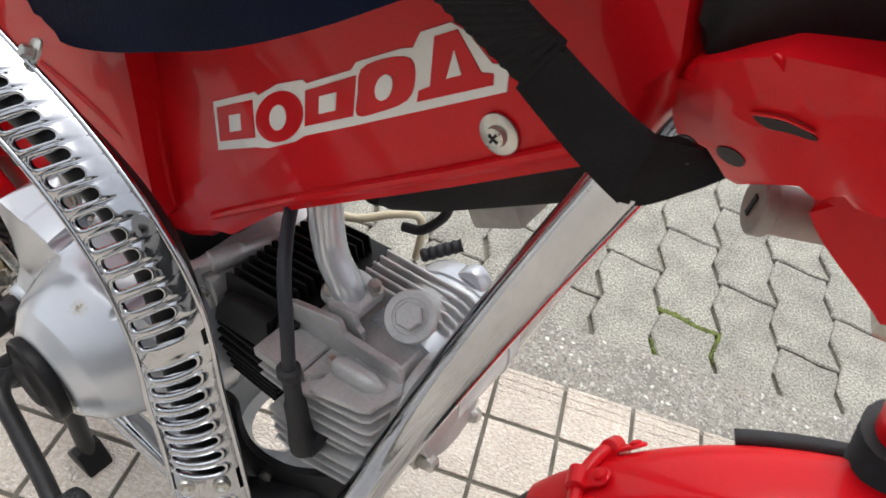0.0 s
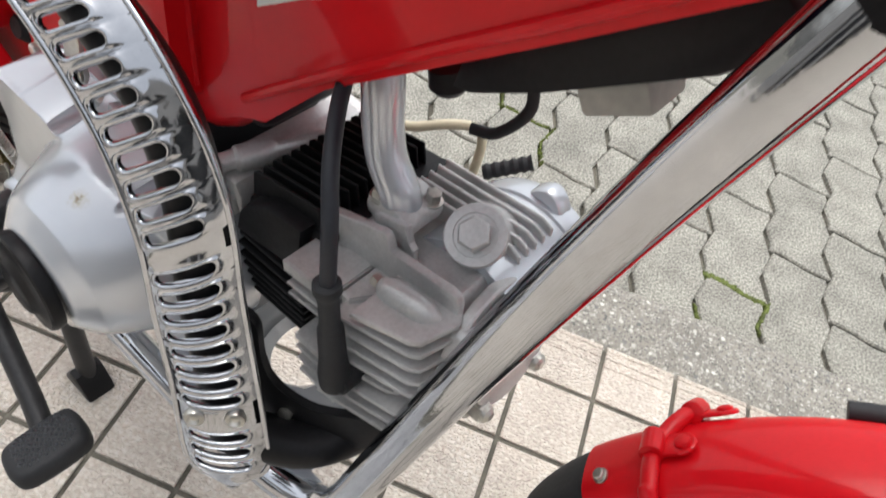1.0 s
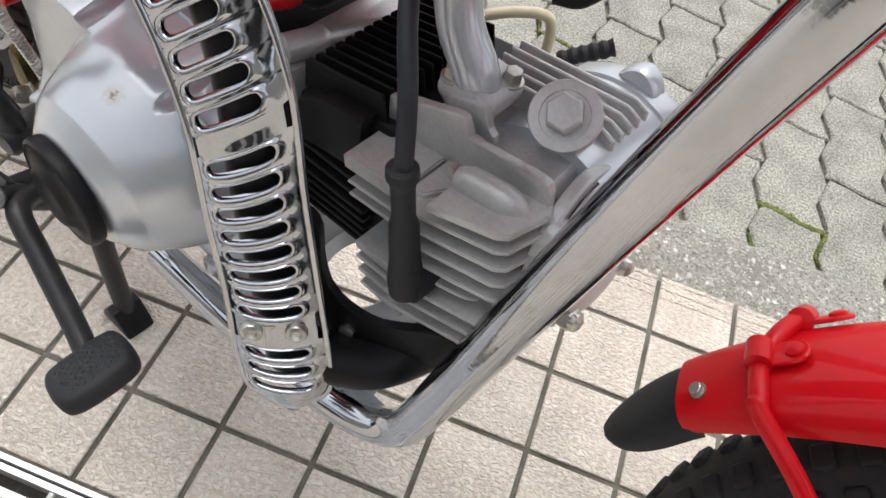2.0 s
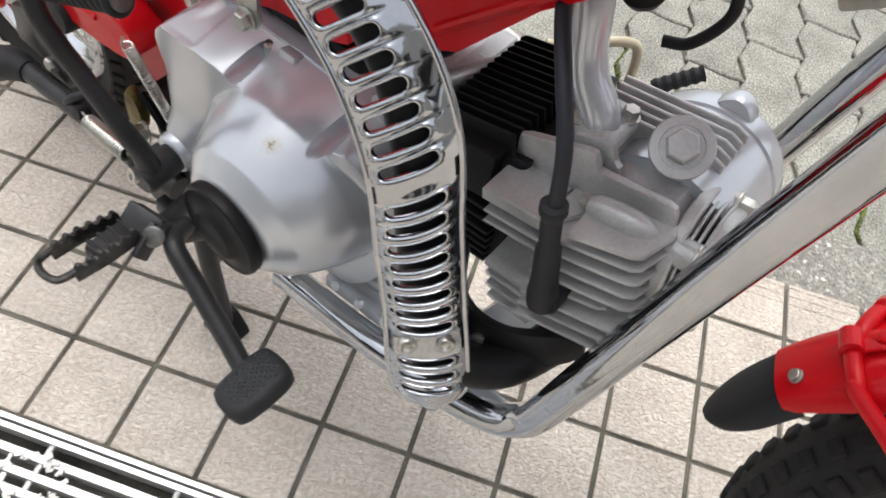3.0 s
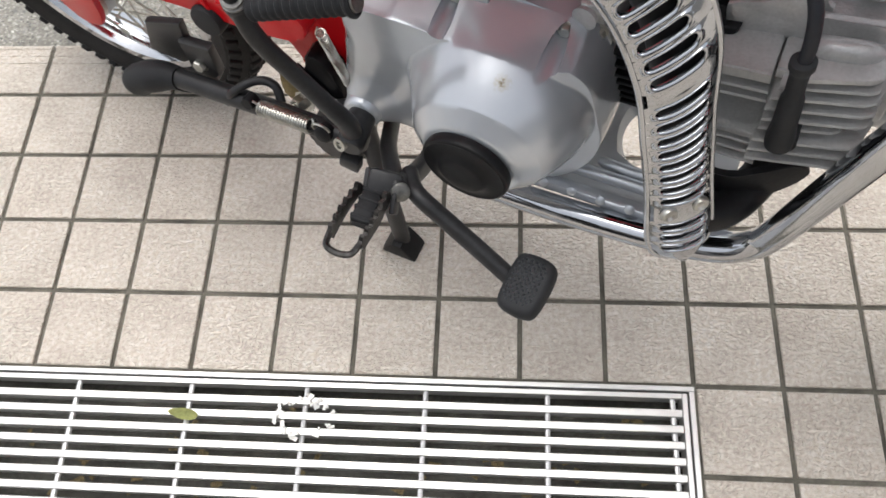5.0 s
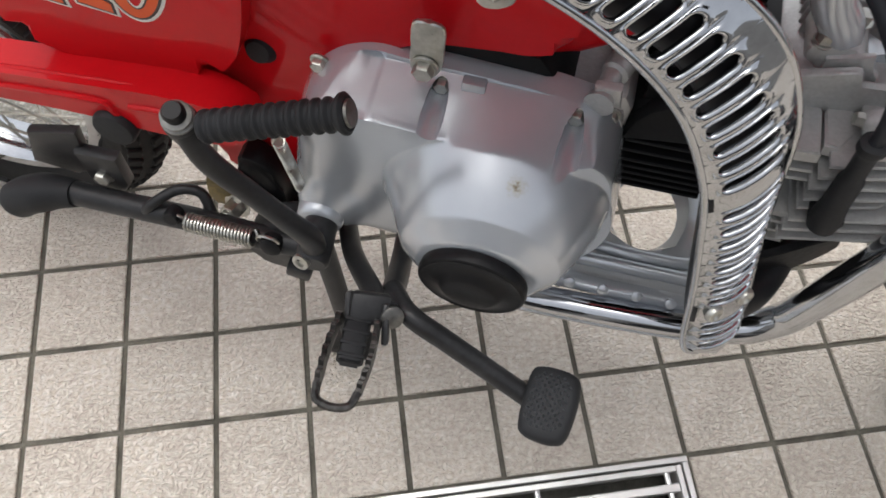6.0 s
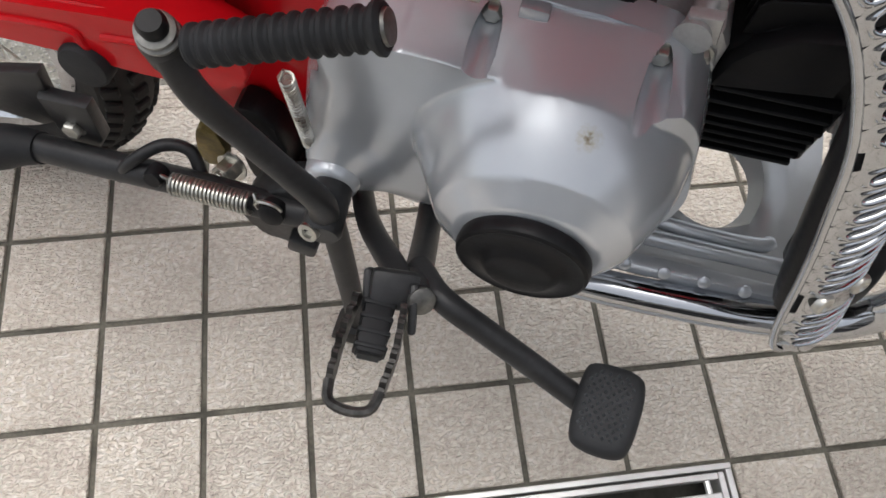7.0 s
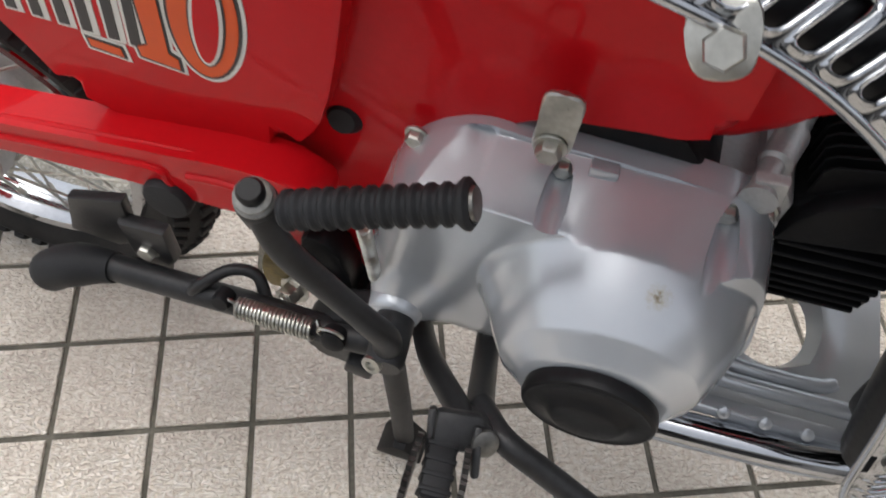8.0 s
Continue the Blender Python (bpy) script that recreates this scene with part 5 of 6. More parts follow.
def build_stand():
    bm = mk()
    sweep(bm, smooth_path([(-0.060, -0.125, 0.262), (-0.10, -0.128, 0.262), (-0.16, -0.126, 0.258), (-0.22, -0.126, 0.254), (-0.285, -0.126, 0.250)], 5), 0.0105, 16)
    st = part("folded_stand", bm, satin, moto, "black folded stand leg")
    bm = mk()
    sweep(bm, smooth_path([(-0.278, -0.126, 0.250), (-0.30, -0.128, 0.246), (-0.325, -0.132, 0.236), (-0.343, -0.136, 0.222)], 5), [0.013 + 0.006 * min(1, k / 7) - (0.009 if k == 15 else 0.003 if k == 14 else 0) for k in range(16)], 20, squash=0.9)
    part("stand_foot", bm, rubber, st, "black rounded stand foot")
    bm = mk()
    sweep(bm, smooth_path([(-0.218, -0.130, 0.246), (-0.205, -0.128, 0.268), (-0.186, -0.112, 0.276), (-0.168, -0.108, 0.272), (-0.158, -0.118, 0.258)], 6), 0.0045, 10)
    part("stand_loop", bm, satin, st)
    bm = mk()
    coil(bm, (-0.170, -0.134, 0.268), (-0.112, -0.135, 0.272), 0.0072, 0.0013, 20, 0.004)
    part("stand_spring", bm, zinc, st, "bright coil spring")
    bm = mk()
    ring = [Vector((-0.100 + 0.009 * math.cos(a), -0.136, 0.276 + 0.007 * math.sin(a))) for a in (2 * math.pi * k / 16 for k in range(14))]
    sweep(bm, ring, 0.0014, 6)
    part("spring_hook", bm, zinc, st)
    bm = mk()
    ring = [Vector((-0.179 + 0.008 * math.cos(a), -0.133, 0.268 + 0.006 * math.sin(a))) for a in (2 * math.pi * k / 16 for k in range(14))]
    sweep(bm, ring, 0.0014, 6)
    part("spring_hook", bm, zinc, st)
    bm = mk()
    lathe(bm, [(0.009, 0), (0.009, 0.010), (0.006, 0.012)], (-0.098, -0.130, 0.268), (0, -1, 0.3), 18)
    part("spring_peg", bm, black, st)
    bm = mk()
    lathe(bm, [(0.007, 0), (0.007, 0.010), (0.006, 0.012)], (-0.183, -0.126, 0.268), (0, -1, 0.3), 18)
    part("spring_peg", bm, black, st)
    bm = mk()
    prism(bm, [(-0.326, 0.253), (-0.307, 0.304), (-0.257, 0.322), (-0.268, 0.262), (-0.286, 0.249)], -0.108, -0.098, 0.003, 2)
    prism(bm, [(-0.266, 0.300), (-0.229, 0.303), (-0.232, 0.262), (-0.246, 0.240), (-0.268, 0.252)], -0.114, -0.102, 0.003, 2)
    part("stand_bracket", bm, satin, st, "black steel stand bracket")
    bm = mk()
    hex_bolt(bm, (-0.250, -0.112, 0.272), (0, -1, 0.15), 0.0068, 0.006, 0.0085)
    part("bracket_bolt", bm, zinc, st)
    bm = mk()
    sweep(bm, smooth_path([(-0.075, -0.105, 0.285), (-0.066, -0.112, 0.20), (-0.058, -0.119, 0.10), (-0.055, -0.121, 0.012)], 5), [0.010] * 15 + [0.011], 16)
    leg = part("prop_leg", bm, satin, moto, "black prop leg standing on the tiles")
    bm = mk()
    prism(bm, [(-0.080, 0.001), (-0.034, 0.001), (-0.036, 0.010), (-0.050, 0.034), (-0.062, 0.034), (-0.078, 0.010)], -0.137, -0.105, 0.003, 2)
    part("prop_foot", bm, black, leg)
    # links and spring beside the swing arm
    bm = mk()
    coil(bm, (-0.071, -0.125, 0.414), (-0.076, -0.106, 0.322), 0.0037, 0.0009, 26, 0.008)
    part("brake_spring", bm, zinc, moto, "thin bright coil spring")
    bm = mk()
    prism(bm, soft_outline([(-0.168, 0.275), (-0.161, 0.290), (-0.154, 0.286), (-0.150, 0.268), (-0.150, 0.250), (-0.160, 0.236), (-0.170, 0.233), (-0.172, 0.250)], 3), -0.096, -0.086, 0.003, 2)
    lug = part("pivot_plate", bm, brass, moto, "yellowed pivot plate")
    bm = mk()
    hex_bolt(bm, (-0.146, -0.098, 0.246), (-0.2, -1, 0.35), 0.0092, 0.013, 0.0125)
    lathe(bm, [(0.0052, 0.012), (0.0052, 0.018), (0.0040, 0.0195)], (-0.146, -0.098, 0.246), (-0.2, -1, 0.35), 16)
    part("pivot_nut", bm, zinc, lug, "zinc-plated nut on its stud")
    bm = mk()
    prism(bm, soft_outline([(-0.140, 0.300), (-0.122, 0.304), (-0.108, 0.280), (-0.104, 0.240), (-0.094, 0.240), (-0.088, 0.210), (-0.104, 0.190), (-0.128, 0.196), (-0.140, 0.215), (-0.143, 0.250)], 3), -0.086, -0.064, 0.004, 2)
    plate = part("pivot_bracket", bm, black, moto, "black steel bracket at the swing-arm pivot")
    bm = mk()
    sweep(bm, smooth_path([(-0.150, -0.088, 0.288), (-0.128, -0.089, 0.262), (-0.112, -0.090, 0.222), (-0.096, -0.090, 0.200)], 5), 0.0035, 10)
    part("bracket_edge", bm, black, plate)
    bm = mk()
    prism(bm, soft_outline([(-0.124, 0.252), (-0.076, 0.290), (-0.070, 0.252), (-0.080, 0.203), (-0.100, 0.192), (-0.122, 0.202), (-0.132, 0.214)], 3), -0.124, -0.098, 0.004, 2)
    box(bm, (0.022, 0.014, 0.020), pose(-0.085, -0.128, 0.213, 0, 12, 0), 0.003, 2)
    part("stand_pivot", bm, satin, st, "black stand pivot block")


def build_rear():
    bm = mk()
    arm = soft_outline([(-0.110, 0.376), (-0.124, 0.391), (-0.160, 0.3945), (-0.218, 0.3870), (-0.294, 0.3755), (-0.42, 0.3575), (-0.56, 0.337), (-0.575, 0.326), (-0.56, 0.312), (-0.46, 0.324),
                        (-0.39, 0.332), (-0.31, 0.340), (-0.24, 0.345), (-0.18, 0.344), (-0.13, 0.350), (-0.112, 0.362)], 5)
    prism(bm, arm, -0.102, -0.072, 0.009, 5)
    a = part("swing_arm", bm, red, moto, "red pressed-steel swing arm")
    bm = mk()
    sweep(bm, smooth_path([(-0.211, -0.101, 0.352), (-0.213, -0.102, 0.362), (-0.222, -0.102, 0.371), (-0.30, -0.102, 0.360), (-0.45, -0.102, 0.338)], 6), 0.0030, 8)
    sweep(bm, smooth_path([(-0.196, -0.102, 0.372), (-0.175, -0.102, 0.3755), (-0.155, -0.102, 0.3750)], 5), 0.0026, 8)
    sweep(bm, smooth_path([(-0.150, -0.096, 0.3905), (-0.197, -0.0955, 0.3885), (-0.253, -0.0955, 0.3805), (-0.313, -0.0955, 0.3715), (-0.42, -0.0955, 0.356)], 6), 0.0022, 8)
    part("pressed_rib", bm, red, a)
    bm = mk()
    lathe(bm, [(0.016, -0.006), (0.0165, 0.006), (0.015, 0.009), (0.010, 0.010)], (-0.217, -0.100, 0.342), (0, -1, 0.1), 28)
    part("rubber_plug", bm, rubber, a, "black rubber plug")
    bm = mk()
    prism(bm, [(q[0], q[1]) for q in arm], 0.062, 0.096, 0.010, 4)
    part("swing_arm", bm, red, moto, "red pressed-steel swing arm on the far side")
    bm = mk()
    prism(bm, soft_outline([(-0.50, 0.34), (-0.495, 0.25), (-0.48, 0.20), (-0.445, 0.20), (-0.43, 0.25), (-0.425, 0.34)], 4), -0.074, -0.066, 0.002, 2)
    part("axle_plate", bm, red, a, "red plate that holds the axle")
    # side cover
    bm = mk()
    prism(bm, soft_outline([(-0.118, 0.418), (-0.108, 0.442), (-0.102, 0.465), (-0.095, 0.500), (-0.091, 0.53), (-0.094, 0.59), (-0.14, 0.62), (-0.30, 0.61), (-0.335, 0.54), (-0.316, 0.47), (-0.294, 0.425),
                            (-0.277, 0.394), (-0.238, 0.381), (-0.19, 0.389), (-0.140, 0.397)], 5), -0.078, 0.08, 0.016, 5)
    c = part("side_cover", bm, red, moto, "glossy red side cover with badge", 30)
    # its badge: plain ring and block shapes
    def oval(u, w, ru, rw, a, v, mat, nm, inner=0.0):
        b2 = mk()
        n = 36
        pts = [(u + ru * math.cos(t) * math.cos(a) - rw * math.sin(t) * math.sin(a), w + ru * math.cos(t) * math.sin(a) + rw * math.sin(t) * math.cos(a)) for t in (2 * math.pi * k / n for k in range(n))]
        prism(b2, pts, v, -0.076)
        return part(nm, b2, mat, c)
    t = radians(-13)
    for ru, rw, v, mat in ((0.0225, 0.046, -0.0787, white_film), (0.0203, 0.0435, -0.0791, dark_film), (0.0185, 0.0415, -0.0795, orange_film), (0.0100, 0.033, -0.0799, dark_film),
                           (0.0088, 0.0315, -0.0803, white_film), (0.0068, 0.0292, -0.0807, red)):
        oval(-0.1665 if ru > 0.012 else -0.1645, 0.4835, ru, rw, t, v, mat, "badge_ring")
    def block(pts, v, mat):
        b2 = mk()
        prism(b2, pts, v, -0.076)
        part("badge_block", b2, mat, c)
    for grow, v, mat in ((0.0035, -0.0786, white_film), (0.0016, -0.0790, dark_film), (0.0, -0.0794, orange_film)):
        block([(-0.213 - grow, 0.445 - grow), (-0.191 + grow, 0.4415 - grow), (-0.190 + grow, 0.449 + grow), (-0.195 + grow, 0.452 + grow), (-0.186 + grow, 0.520), (-0.199 - grow, 0.520),
               (-0.206 - grow, 0.455), (-0.213 - grow, 0.452)], v, mat)
        block([(-0.2445 - grow, 0.4420 - grow), (-0.2255 + grow, 0.4395 - grow), (-0.2255 + grow, 0.4455 + grow), (-0.2445 - grow, 0.4475 + grow)], v, mat)
    for u0 in (-0.290, -0.2745, -0.259, -0.2455, -0.230, -0.2175):
        wide = 0.0062
        w0 = 0.4555 - 0.0006 * (u0 + 0.29) / 0.01
        block([(u0 - 0.002, w0 - 0.002), (u0 + wide + 0.0035, w0 - 0.002), (u0 + wide + 0.013, w0 + 0.05), (u0 + 0.007, w0 + 0.05)], -0.0785, white_film)
        block([(u0, w0), (u0 + wide, w0), (u0 + wide + 0.0095, w0 + 0.05), (u0 + 0.0095, w0 + 0.05)], -0.0789, dark_film)
    bm = mk()
    lathe(bm, [(0.0115, 0), (0.0125, 0.006), (0.0120, 0.016), (0.008, 0.022)], (-0.106, -0.045, 0.412), (0, -1, 0.25), 24)
    part("rubber_stop", bm, rubber, moto, "black rubber stop")


def build_seat_and_strap():
    # rear run is assumed, out of view, carried back to shade the parts below
    bm = mk()
    prism(bm, soft_outline([(0.33, 0.780), (0.302, 0.760), (0.263, 0.730), (0.211, 0.695), (0.160, 0.667), (0.115, 0.644), (0.075, 0.628), (0.052, 0.628), (0.040, 0.645),
                            (0.015, 0.690), (-0.05, 0.730), (-0.18, 0.742), (-0.36, 0.755), (-0.41, 0.775), (-0.40, 0.805), (-0.20, 0.805), (0.0, 0.785), (0.15, 0.78), (0.28, 0.81), (0.34, 0.81)], 4), -0.085, 0.105, 0.020, 5)
    part("seat", bm, seat_mat, moto, "dark navy vinyl seat")
    # tie-down strap: a ribbed upper run, the folded lower run and the turn round the mount
    def ribbon(bm, left, right, n=24, thick=0.0024, ridges=0.0):
        lp, rp = smooth_path(left, n), smooth_path(right, n)
        rows = []
        for k, (a, b) in enumerate(zip(lp, rp)):
            d = lp[min(k + 1, len(lp) - 1)] - lp[max(k - 1, 0)]
            nn = (b - a).cross(d).normalized()
            if nn.y > 0:
                nn = -nn
            lift = ridges if k % 2 else 0.0
            rows.append([bm.verts.new(a.lerp(b, q) + nn * (h + (lift if 0 < q < 1 and h > 0 else 0))) for q, h in [(0, 0.0), (0.02, thick)] + [(0.1 * i, thick) for i in range(1, 10)] + [(0.98, thick), (1, 0.0), (0.5, -0.0004)]])
        m = len(rows[0])
        for x, y in zip(rows, rows[1:]):
            for j in range(m):
                bm.faces.new((x[j], x[(j + 1) % m], y[(j + 1) % m], y[j]))
        bm.faces.new(rows[0][::-1])
        bm.faces.new(rows[-1])
        return bm

    strap = part("tie_strap", ribbon(mk(), [(0.297, -0.098, 0.782), (0.318, -0.088, 0.768), (0.346, -0.0715, 0.7435)], [(0.325, -0.098, 0.800), (0.346, -0.088, 0.781), (0.3545, -0.0715, 0.7655)], 16, 0.0022, 0.0009),
                 web_mat, moto, "black nylon webbing strap")
    part("folded_run", ribbon(mk(), [(0.3425, -0.0725, 0.7435), (0.362, -0.066, 0.7275), (0.376, -0.061, 0.717), (0.3855, -0.0575, 0.7105)], [(0.3505, -0.0725, 0.7660), (0.366, -0.067, 0.7555), (0.378, -0.062, 0.7475), (0.389, -0.0565, 0.7410)], 10, 0.0030),
         web_mat, strap, "smooth doubled end of the strap")
    part("strap_turn", ribbon(mk(), [(0.3835, -0.0580, 0.7105), (0.392, -0.0500, 0.7090), (0.402, -0.042, 0.7165), (0.4115, -0.034, 0.7240)], [(0.3845, -0.0580, 0.7410), (0.392, -0.0500, 0.7390), (0.398, -0.043, 0.7365), (0.4010, -0.034, 0.7310)], 8, 0.0026),
         web_mat, strap)
    # tray and box under the frame
    bm = mk()
    prism(bm, [(0.246, 0.590), (0.353, 0.690), (0.362, 0.684), (0.357, 0.659), (0.350, 0.650), (0.288, 0.601), (0.256, 0.577), (0.244, 0.574)], -0.012, 0.055, 0.004, 2)
    tray = part("under_tray", bm, black, moto, "black tray under the frame")
    bm = mk()
    box(bm, (0.034, 0.03, 0.018), pose(0.318, 0.006, 0.618, 0, -36, 0), 0.003, 2)
    part("relay_box", bm, grey_plastic, tray, "grey plastic relay box")


build_frame()
build_front()
build_wheels()
build_mudguard()
build_engine()
build_shield()
build_guard()
build_controls()
build_stand()
build_rear()
build_seat_and_strap()


# ---- grating, with each bar ----
def build_grating():
    g = new("drain_grating")
    g.location = (0, 0, 0)
    tagged(g, "stainless steel drain grating with long bars", "grating")
    def rail(name, x0, x1, y0, y1, z0, z1, label=""):
        bm = mk()
        box(bm, (x1 - x0, y1 - y0, z1 - z0), pose((x0 + x1) / 2, (y0 + y1) / 2, (z0 + z1) / 2), 0.0008, 1)
        return part(name, bm, stainless, g, label)
    rail("frame_rail", -9.0, 0.0, -0.0065, -0.0005, -0.06, 0.001, "outer stainless frame rail")
    rail("frame_rail", -9.0, 0.0, -0.2595, -0.2535, -0.06, 0.001)
    rail("frame_rail", -0.0065, -0.0005, -0.2535, -0.0066, -0.06, 0.001)
    rail("end_bar", -0.0145, -0.0085, -0.2515, -0.0086, -0.024, 0.0)
    rail("edge_bar", -9.0, -0.0147, -0.0150, -0.0086, -0.024, 0.0)
    bm = mk()
    box(bm, (8.984, 0.0088, 0.0235), Matrix(), 0.0010, 1)
    first = part("bar", bm, stainless, g)
    bars = [first]
    for k in range(1, 13):
        ob = new("bar", first.data)
        ob.parent = g
        bars.append(ob)
    for k, ob in enumerate(bars):
        ob.location = (-4.507, -0.0315 - 0.0178 * k, -0.0120)
    for k in range(62):
        bm = mk()
        x = -0.024 - 0.1432 * k
        sweep(bm, [(x, -0.252, -0.0085), (x, -0.009, -0.0085)], 0.0033, 8)
        part("cross_rod", bm, stainless, g)


def build_litter():
    bm = mk()
    pts = [(0.019 * math.cos(t), 0.0065 * math.sin(t) * (1 + 0.3 * math.cos(t))) for t in (2 * math.pi * k / 20 for k in range(20))]
    c = bm.verts.new((0, 0, 0.0035))
    ring = [bm.verts.new((x, y, 0.0015 + 0.003 * abs(y) / 0.008)) for x, y in pts]
    for a, b in zip(ring, ring[1:] + ring[:1]):
        bm.faces.new((a, b, c))
    bmesh.ops.solidify(bm, geom=list(bm.faces), thickness=0.0006)
    leaf = part("fallen_leaf", bm, leaf_mat, None, "pale yellow-green fallen leaf on the grating")
    leaf.matrix_world = pose(-0.598, -0.052, 0.001, 0, 0, -8)
    tagged(leaf, category="leaf")
    rng = random.Random(11)
    # loose white shards stand in for a worn ring emblem painted on the bars
    bm = mk()
    for k in range(46):
        a = rng.uniform(0.2, 6.0)
        x, y = 0.034 * math.cos(a) * rng.uniform(0.7, 1.1), 0.024 * math.sin(a) * rng.uniform(0.7, 1.1)
        q = rng.uniform(0.0015, 0.0045)
        m = pose(x, y, rng.uniform(-0.004, 0.001), rng.uniform(-30, 30), rng.uniform(-30, 30), rng.uniform(0, 180))
        box(bm, (q * 2, q * 1.2, 0.0008), m)
    scraps = part("emblem_shards", bm, white_film, None, "small white shards in place of a worn ring emblem on the grating", kind="stuff")
    scraps.matrix_world = pose(-0.452, -0.052, 0.003)
    tagged(scraps, category="scraps")
    bm = mk()
    for k in range(120):
        x, y = rng.uniform(-1.5, -0.05), rng.uniform(-0.24, -0.02)
        q = rng.uniform(0.004, 0.011)
        box(bm, (q * 1.6, q, 0.0008), pose(x, y, -0.0735 + rng.uniform(0, 0.002), rng.uniform(-12, 12), rng.uniform(-12, 12), rng.uniform(0, 180)))
    bits = part("dead_leaf_bits", bm, rust, None, "small brown dead leaf bits in the drain channel", kind="stuff")
    tagged(bits, category="leaf litter")


build_grating()
build_litter()


# ---- tiles, kerb stones and paving ----
def tile_mesh(grooves):
    bm = mk()
    h = 0.0470
    if grooves:
        prof = [(-h, -0.008), (-h, -0.0008), (-h + 0.0008, 0.0)]
        for y in (0.004, 0.017, 0.030):
            prof += [(y - 0.0022, 0.0), (y - 0.0014, -0.0012), (y + 0.0014, -0.0012), (y + 0.0022, 0.0)]
        d = 0.0395
        prof += [(d - 0.003, 0.0), (d, -0.003), (d, -0.008)]
    else:
        prof = [(-h, -0.008), (-h, -0.0008), (-h + 0.0008, 0.0), (h - 0.0008, 0.0), (h, -0.0008), (h, -0.008)]
    rows = []
    for x, drop in ((-h, 0.0008), (-h + 0.0008, 0.0), (h - 0.0008, 0.0), (h, 0.0008)):
        rows.append([bm.verts.new((x, y, z - (drop if z > -0.004 else 0))) for y, z in prof])
    for a, b in zip(rows, rows[1:]):
        for j in range(len(prof) - 1):
            bm.faces.new((a[j], a[j + 1], b[j + 1], b[j]))
    bm.faces.new(rows[0][::-1])
    bm.faces.new(rows[-1])
    return bm


def build_tiles():
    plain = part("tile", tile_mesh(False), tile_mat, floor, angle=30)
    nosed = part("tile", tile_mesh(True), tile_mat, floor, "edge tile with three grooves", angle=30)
    cells = [(i, j) for i in range(-17, 10) for j in range(0, 5)] + [(i, j) for i in range(0, 10) for j in (-1, -2, -3)]
    rng = random.Random(3)
    used = set()
    for i, j in cells:
        src = nosed if j == 4 else plain
        if src.name in used:
            ob = new("tile", src.data)
            ob.parent = floor
        else:
            ob = src
            used.add(src.name)
        ob.matrix_basis = pose((i + 0.5) * 0.1, (j + 0.5) * 0.1, rng.uniform(-0.0004, 0.0004), rng.uniform(-0.15, 0.15), rng.uniform(-0.15, 0.15), 180 * rng.randint(0, 1) if j < 4 else 0)
    verts, faces = [], []
    for i in range(-90, 90):
        for j in range(-41, 5):
            if (i, j) in cells or (i < 0 and j in (-1, -2, -3)):
                continue
            x, y, h = (i + 0.5) * 0.1, (j + 0.5) * 0.1, 0.047
            k = len(verts)
            top = h if j < 4 else 0.0395
            verts += [(x - h, y - h, 0), (x + h, y - h, 0), (x + h, y + top, 0), (x - h, y + top, 0), (x - h, y - h, -0.006), (x + h, y - h, -0.006), (x + h, y + top, -0.006), (x - h, y + top, -0.006)]
            faces += [(k, k + 1, k + 2, k + 3), (k, k + 4, k + 5, k + 1), (k + 1, k + 5, k + 6, k + 2), (k + 2, k + 6, k + 7, k + 3), (k + 3, k + 7, k + 4, k)]
    me = bpy.data.meshes.new("outer_tiles")
    me.from_pydata(verts, [], faces)
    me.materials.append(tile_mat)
    ob = new("outer_tiles", me)
    ob.parent = floor
    tagged(ob, kind="stuff")


def build_kerb():
    rng = random.Random(8)
    for k in range(-8, 9):
        bm = mk()
        x0, x1 = k * 1.2 + 0.003 - 0.30, (k + 1) * 1.2 - 0.003 - 0.30
        n, m = (160 if abs(k) < 2 else 40), 14
        rows = []
        for i in range(n + 1):
            row = []
            for j in range(m + 1):
                x, y = x0 + (x1 - x0) * i / n, 0.4835 + 0.1185 * j / m
                edge = min(j, m - j, 1.5) / 1.5
                z = -0.0035 + 0.0025 * noise.noise((x * 90, y * 90, 0)) - 0.005 * (1 - edge) * (1 + 0.6 * noise.noise((x * 40, y * 40, 3)))
                wob = 0.0025 * noise.noise((x * 60, j * 2.0, 7)) if j in (m,) else 0
                row.append(bm.verts.new((x, y + wob, z)))
            rows.append(row)
        for a, b in zip(rows, rows[1:]):
            for j in range(m):
                bm.faces.new((a[j], b[j], b[j + 1], a[j + 1]))
        rim = [r[0] for r in rows] + list(rows[-1][1:]) + [r[-1] for r in rows[::-1][1:]] + list(rows[0][::-1][1:-1])
        low = [bm.verts.new((v.co.x, v.co.y, -0.15)) for v in rim]
        for a in range(len(rim)):
            b = (a + 1) % len(rim)
            bm.faces.new((rim[a], rim[b], low[b], low[a]))
        part("kerb_stone", bm, aggregate, kerb, angle=60)


PX, PY = 0.1080, 0.2230


def zig(y):
    """Sideways swing of the long paver edges."""
    t = (y / (PY / 2)) % 1.0
    return 0.0085 * (4 * abs(t - 0.5) - 1)


def wave(x):
    """Swing of the short paver edges."""
    t = x / PX
    return 0.008 * math.tanh(4.5 * (0.5 - t)) / math.tanh(2.25)


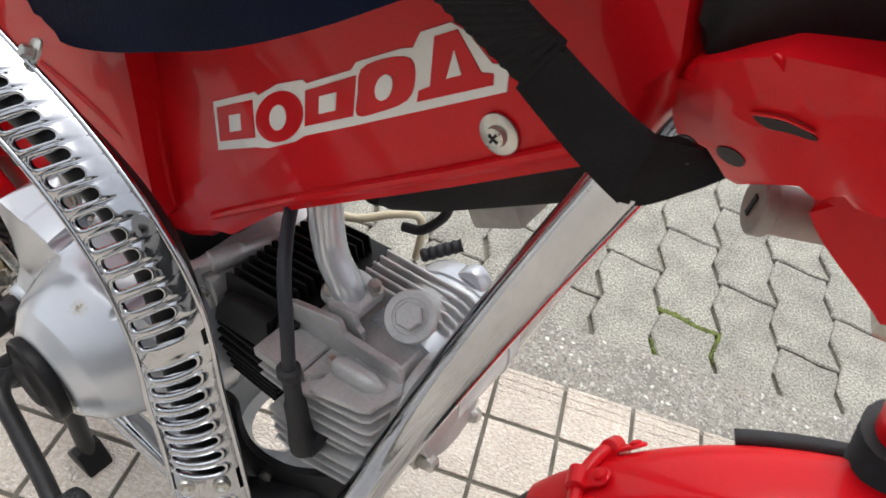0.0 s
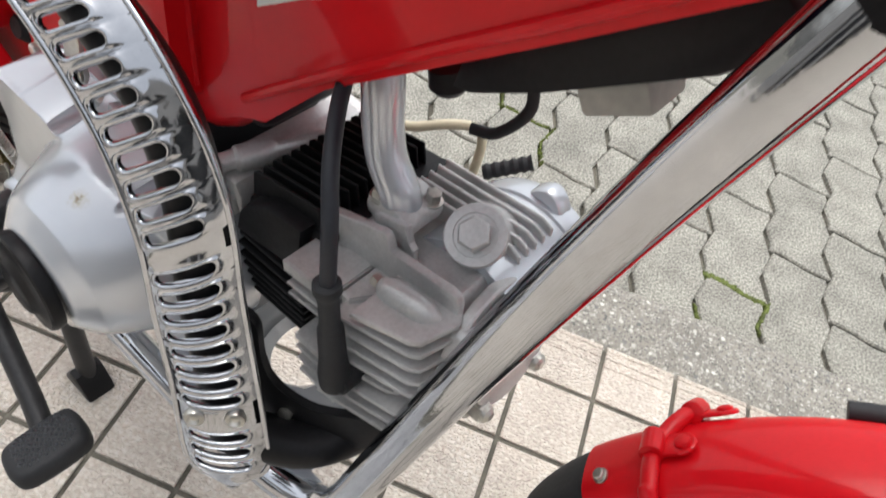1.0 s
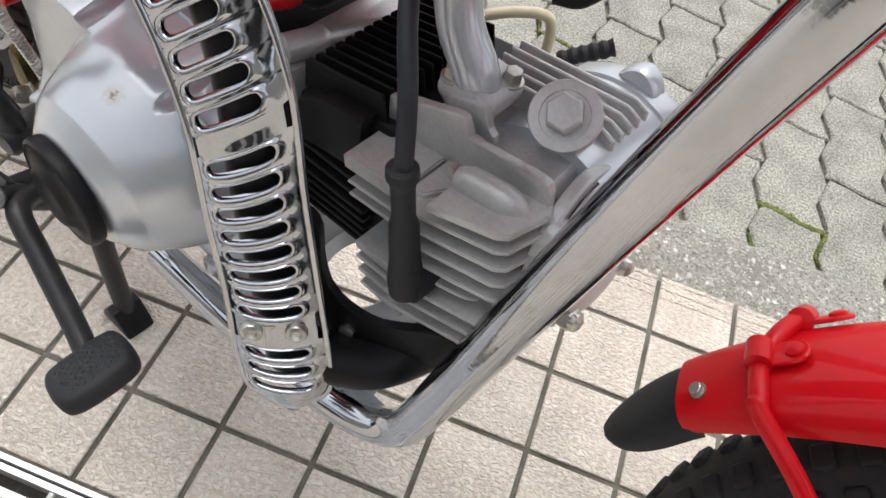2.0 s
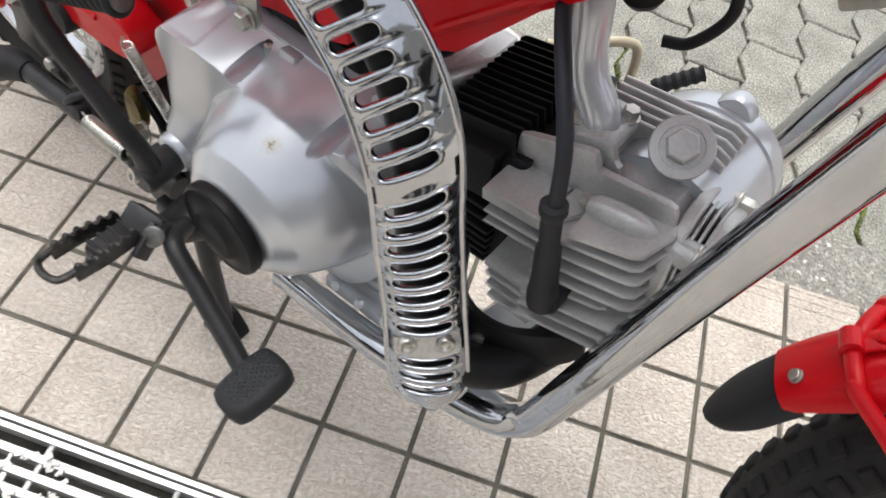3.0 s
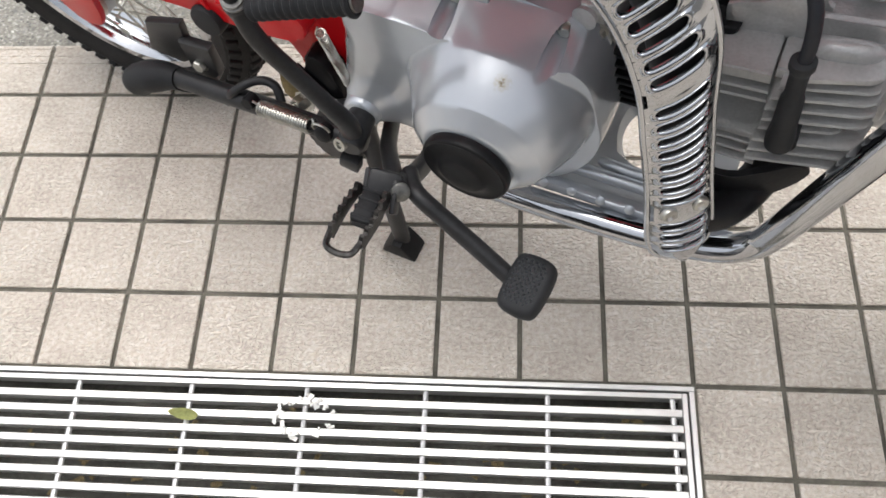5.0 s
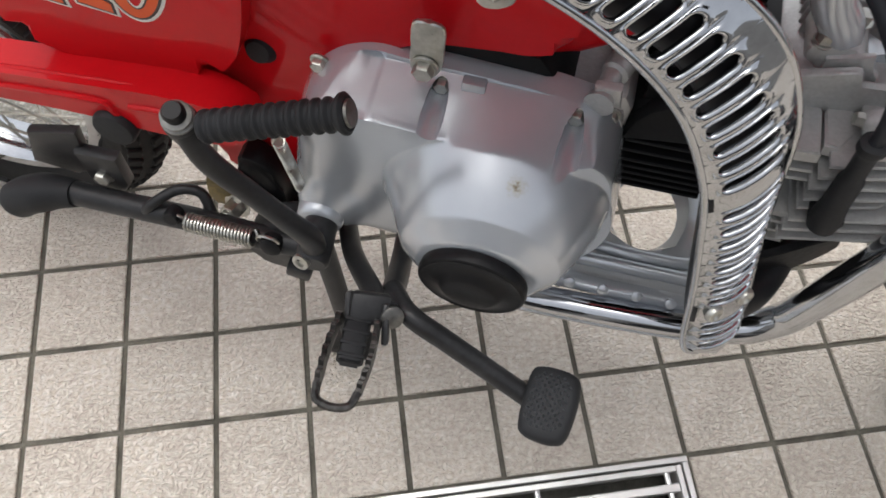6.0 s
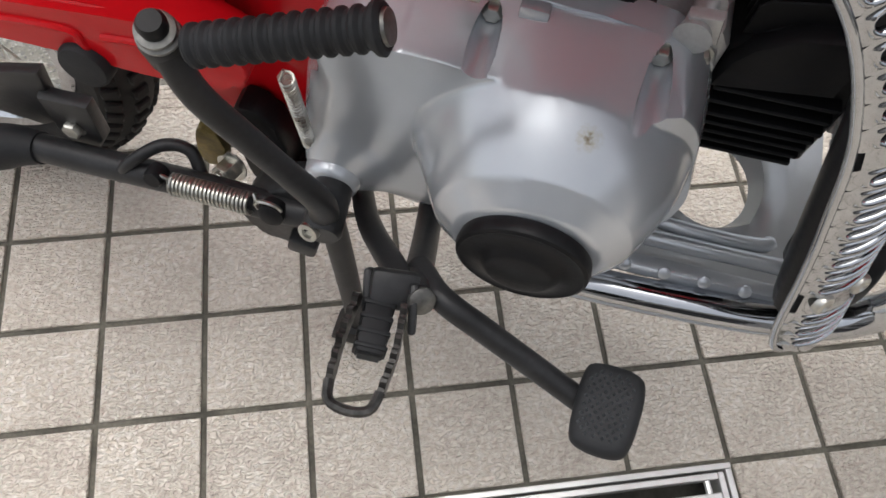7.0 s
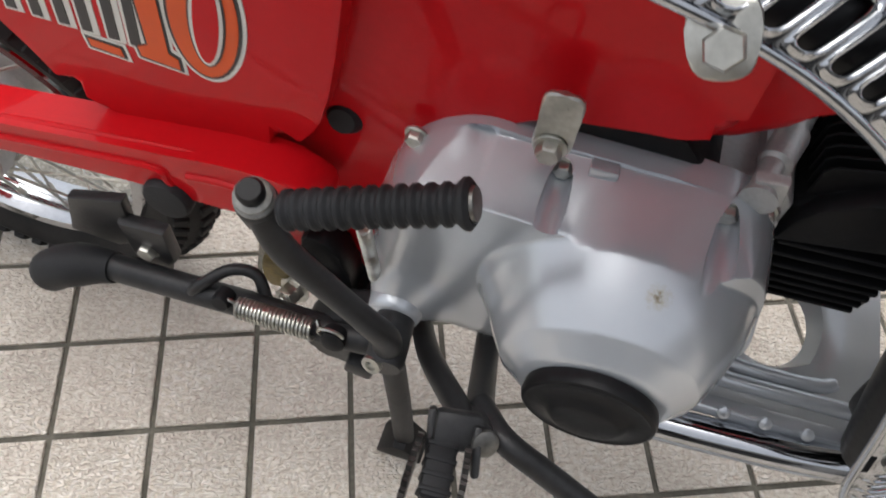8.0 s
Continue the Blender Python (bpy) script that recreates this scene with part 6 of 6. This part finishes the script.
def paver_mesh():
    bm = mk()
    g = 0.0024
    pts = []
    n = 12
    y0, y1 = 0.0, PY
    for k in range(6):
        x = PX * k / 6
        pts.append((x, y0 + wave(x), 0))
    for k in range(n):
        y = PY * k / n
        pts.append((PX + zig(y), y + wave(PX), 1))
    for k in range(6):
        x = PX * (1 - k / 6)
        pts.append((x + 0, y1 + wave(x), 0))
    for k in range(n):
        y = PY * (1 - k / n)
        pts.append((zig(y), y + wave(0), 1))
    c = Vector((PX / 2, PY / 2))
    def ring(inset, z):
        out = []
        for j, (x, y, _) in enumerate(pts):
            a, b = Vector(pts[j - 1][:2]), Vector(pts[(j + 1) % len(pts)][:2])
            d = (b - a).normalized()
            nrm = Vector((-d.y, d.x))
            q = Vector((x, y)) + nrm * inset
            out.append(bm.verts.new((q.x - c.x, q.y - c.y, z)))
        return out
    r0, r1, r2 = ring(g, -0.02), ring(g, -0.0028), ring(g + 0.0028, 0.0)
    for a, b in ((r0, r1), (r1, r2)):
        for j in range(len(a)):
            bm.faces.new((a[j], a[(j + 1) % len(a)], b[(j + 1) % len(a)], b[j]))
    bm.faces.new(r2)
    return bm


def build_paving():
    pave = new("pavement")
    tagged(pave, "grey interlocking zigzag concrete paving blocks", "paving", kind="structure")
    src = part("paving_block", paver_mesh(), paver_mat, pave, angle=30)
    rng = random.Random(4)
    first = True
    for i in range(-16, 12):
        for k in range(-1, 7):
            x = 0.3465 + PX * (i + 0.5)
            y = 0.767 + PY * (k + 0.5) + (PY / 2 if i % 2 else 0.0)
            if y + PY / 2 < 0.615:
                continue
            ob = src if first else new("paving_block", src.data)
            first = False
            ob.parent = pave
            ob.matrix_basis = pose(x, y, -0.088 + rng.uniform(-0.0012, 0.0012), rng.uniform(-0.25, 0.25), rng.uniform(-0.3, 0.3), rng.uniform(-0.3, 0.3))
    # the same blocks farther off, laid as one sheet
    co = [v.co.copy() for v in src.data.vertices]
    shape = [tuple(p.vertices) for p in src.data.polygons]
    verts, faces = [], []
    for i in range(-60, 60):
        for k in range(-1, 16):
            x = 0.3465 + PX * (i + 0.5)
            y = 0.767 + PY * (k + 0.5) + (PY / 2 if i % 2 else 0.0)
            if y + PY / 2 < 0.615 or (-16 <= i < 12 and k < 7):
                continue
            at = len(verts)
            z = -0.088 + rng.uniform(-0.0012, 0.0012)
            verts += [(c.x + x, c.y + y, c.z + z) for c in co]
            faces += [tuple(at + q for q in f) for f in shape]
    me = bpy.data.meshes.new("outer_paving")
    me.from_pydata(verts, [], faces)
    me.materials.append(paver_mat)
    ob = new("outer_paving", me)
    ob.parent = pave
    tagged(ob, kind="stuff")
    # moss in some joints
    bm = mk()
    rng = random.Random(21)
    def tuft(x, y, q):
        lathe(bm, [(q, -0.008), (q * 0.95, -0.002), (q * 0.5, 0.0005), (q * 0.1, 0.001)], (x, y, -0.088), (rng.uniform(-0.2, 0.2), rng.uniform(-0.2, 0.2), 1), 7)
    for k in range(150):
        t = k / 149
        x = PX * t
        tuft(0.3465 + x + rng.gauss(0, 0.0015), 0.767 + wave(x) + rng.gauss(0, 0.002), rng.uniform(0.0025, 0.005))
    for k in range(60):
        t = k / 59
        tuft(0.3465 + PX + zig(-0.07 * t) + rng.gauss(0, 0.0012), 0.762 - 0.07 * t + rng.gauss(0, 0.002), rng.uniform(0.002, 0.0042))
    for x0, y0, y1 in ((0.3465, 0.64, 0.70), (0.0225, 0.88, 0.99), (0.5625, 0.625, 0.66), (-0.0855, 1.0, 1.08), (0.2385, 0.62, 0.66)):
        for k in range(50):
            y = y0 + (y1 - y0) * k / 49
            tuft(x0 + zig(y - 0.767) + rng.gauss(0, 0.0015), y, rng.uniform(0.0015, 0.0035))
    for k in range(60):
        x = PX * k / 59
        tuft(-0.0855 + x + rng.gauss(0, 0.0015), 0.99 + wave(x) + rng.gauss(0, 0.002), rng.uniform(0.002, 0.004))
    moss = part("moss", bm, moss_mat, None, "green moss growing in the paving joints", kind="stuff")
    tagged(moss, category="moss")


build_tiles()
build_kerb()
build_paving()
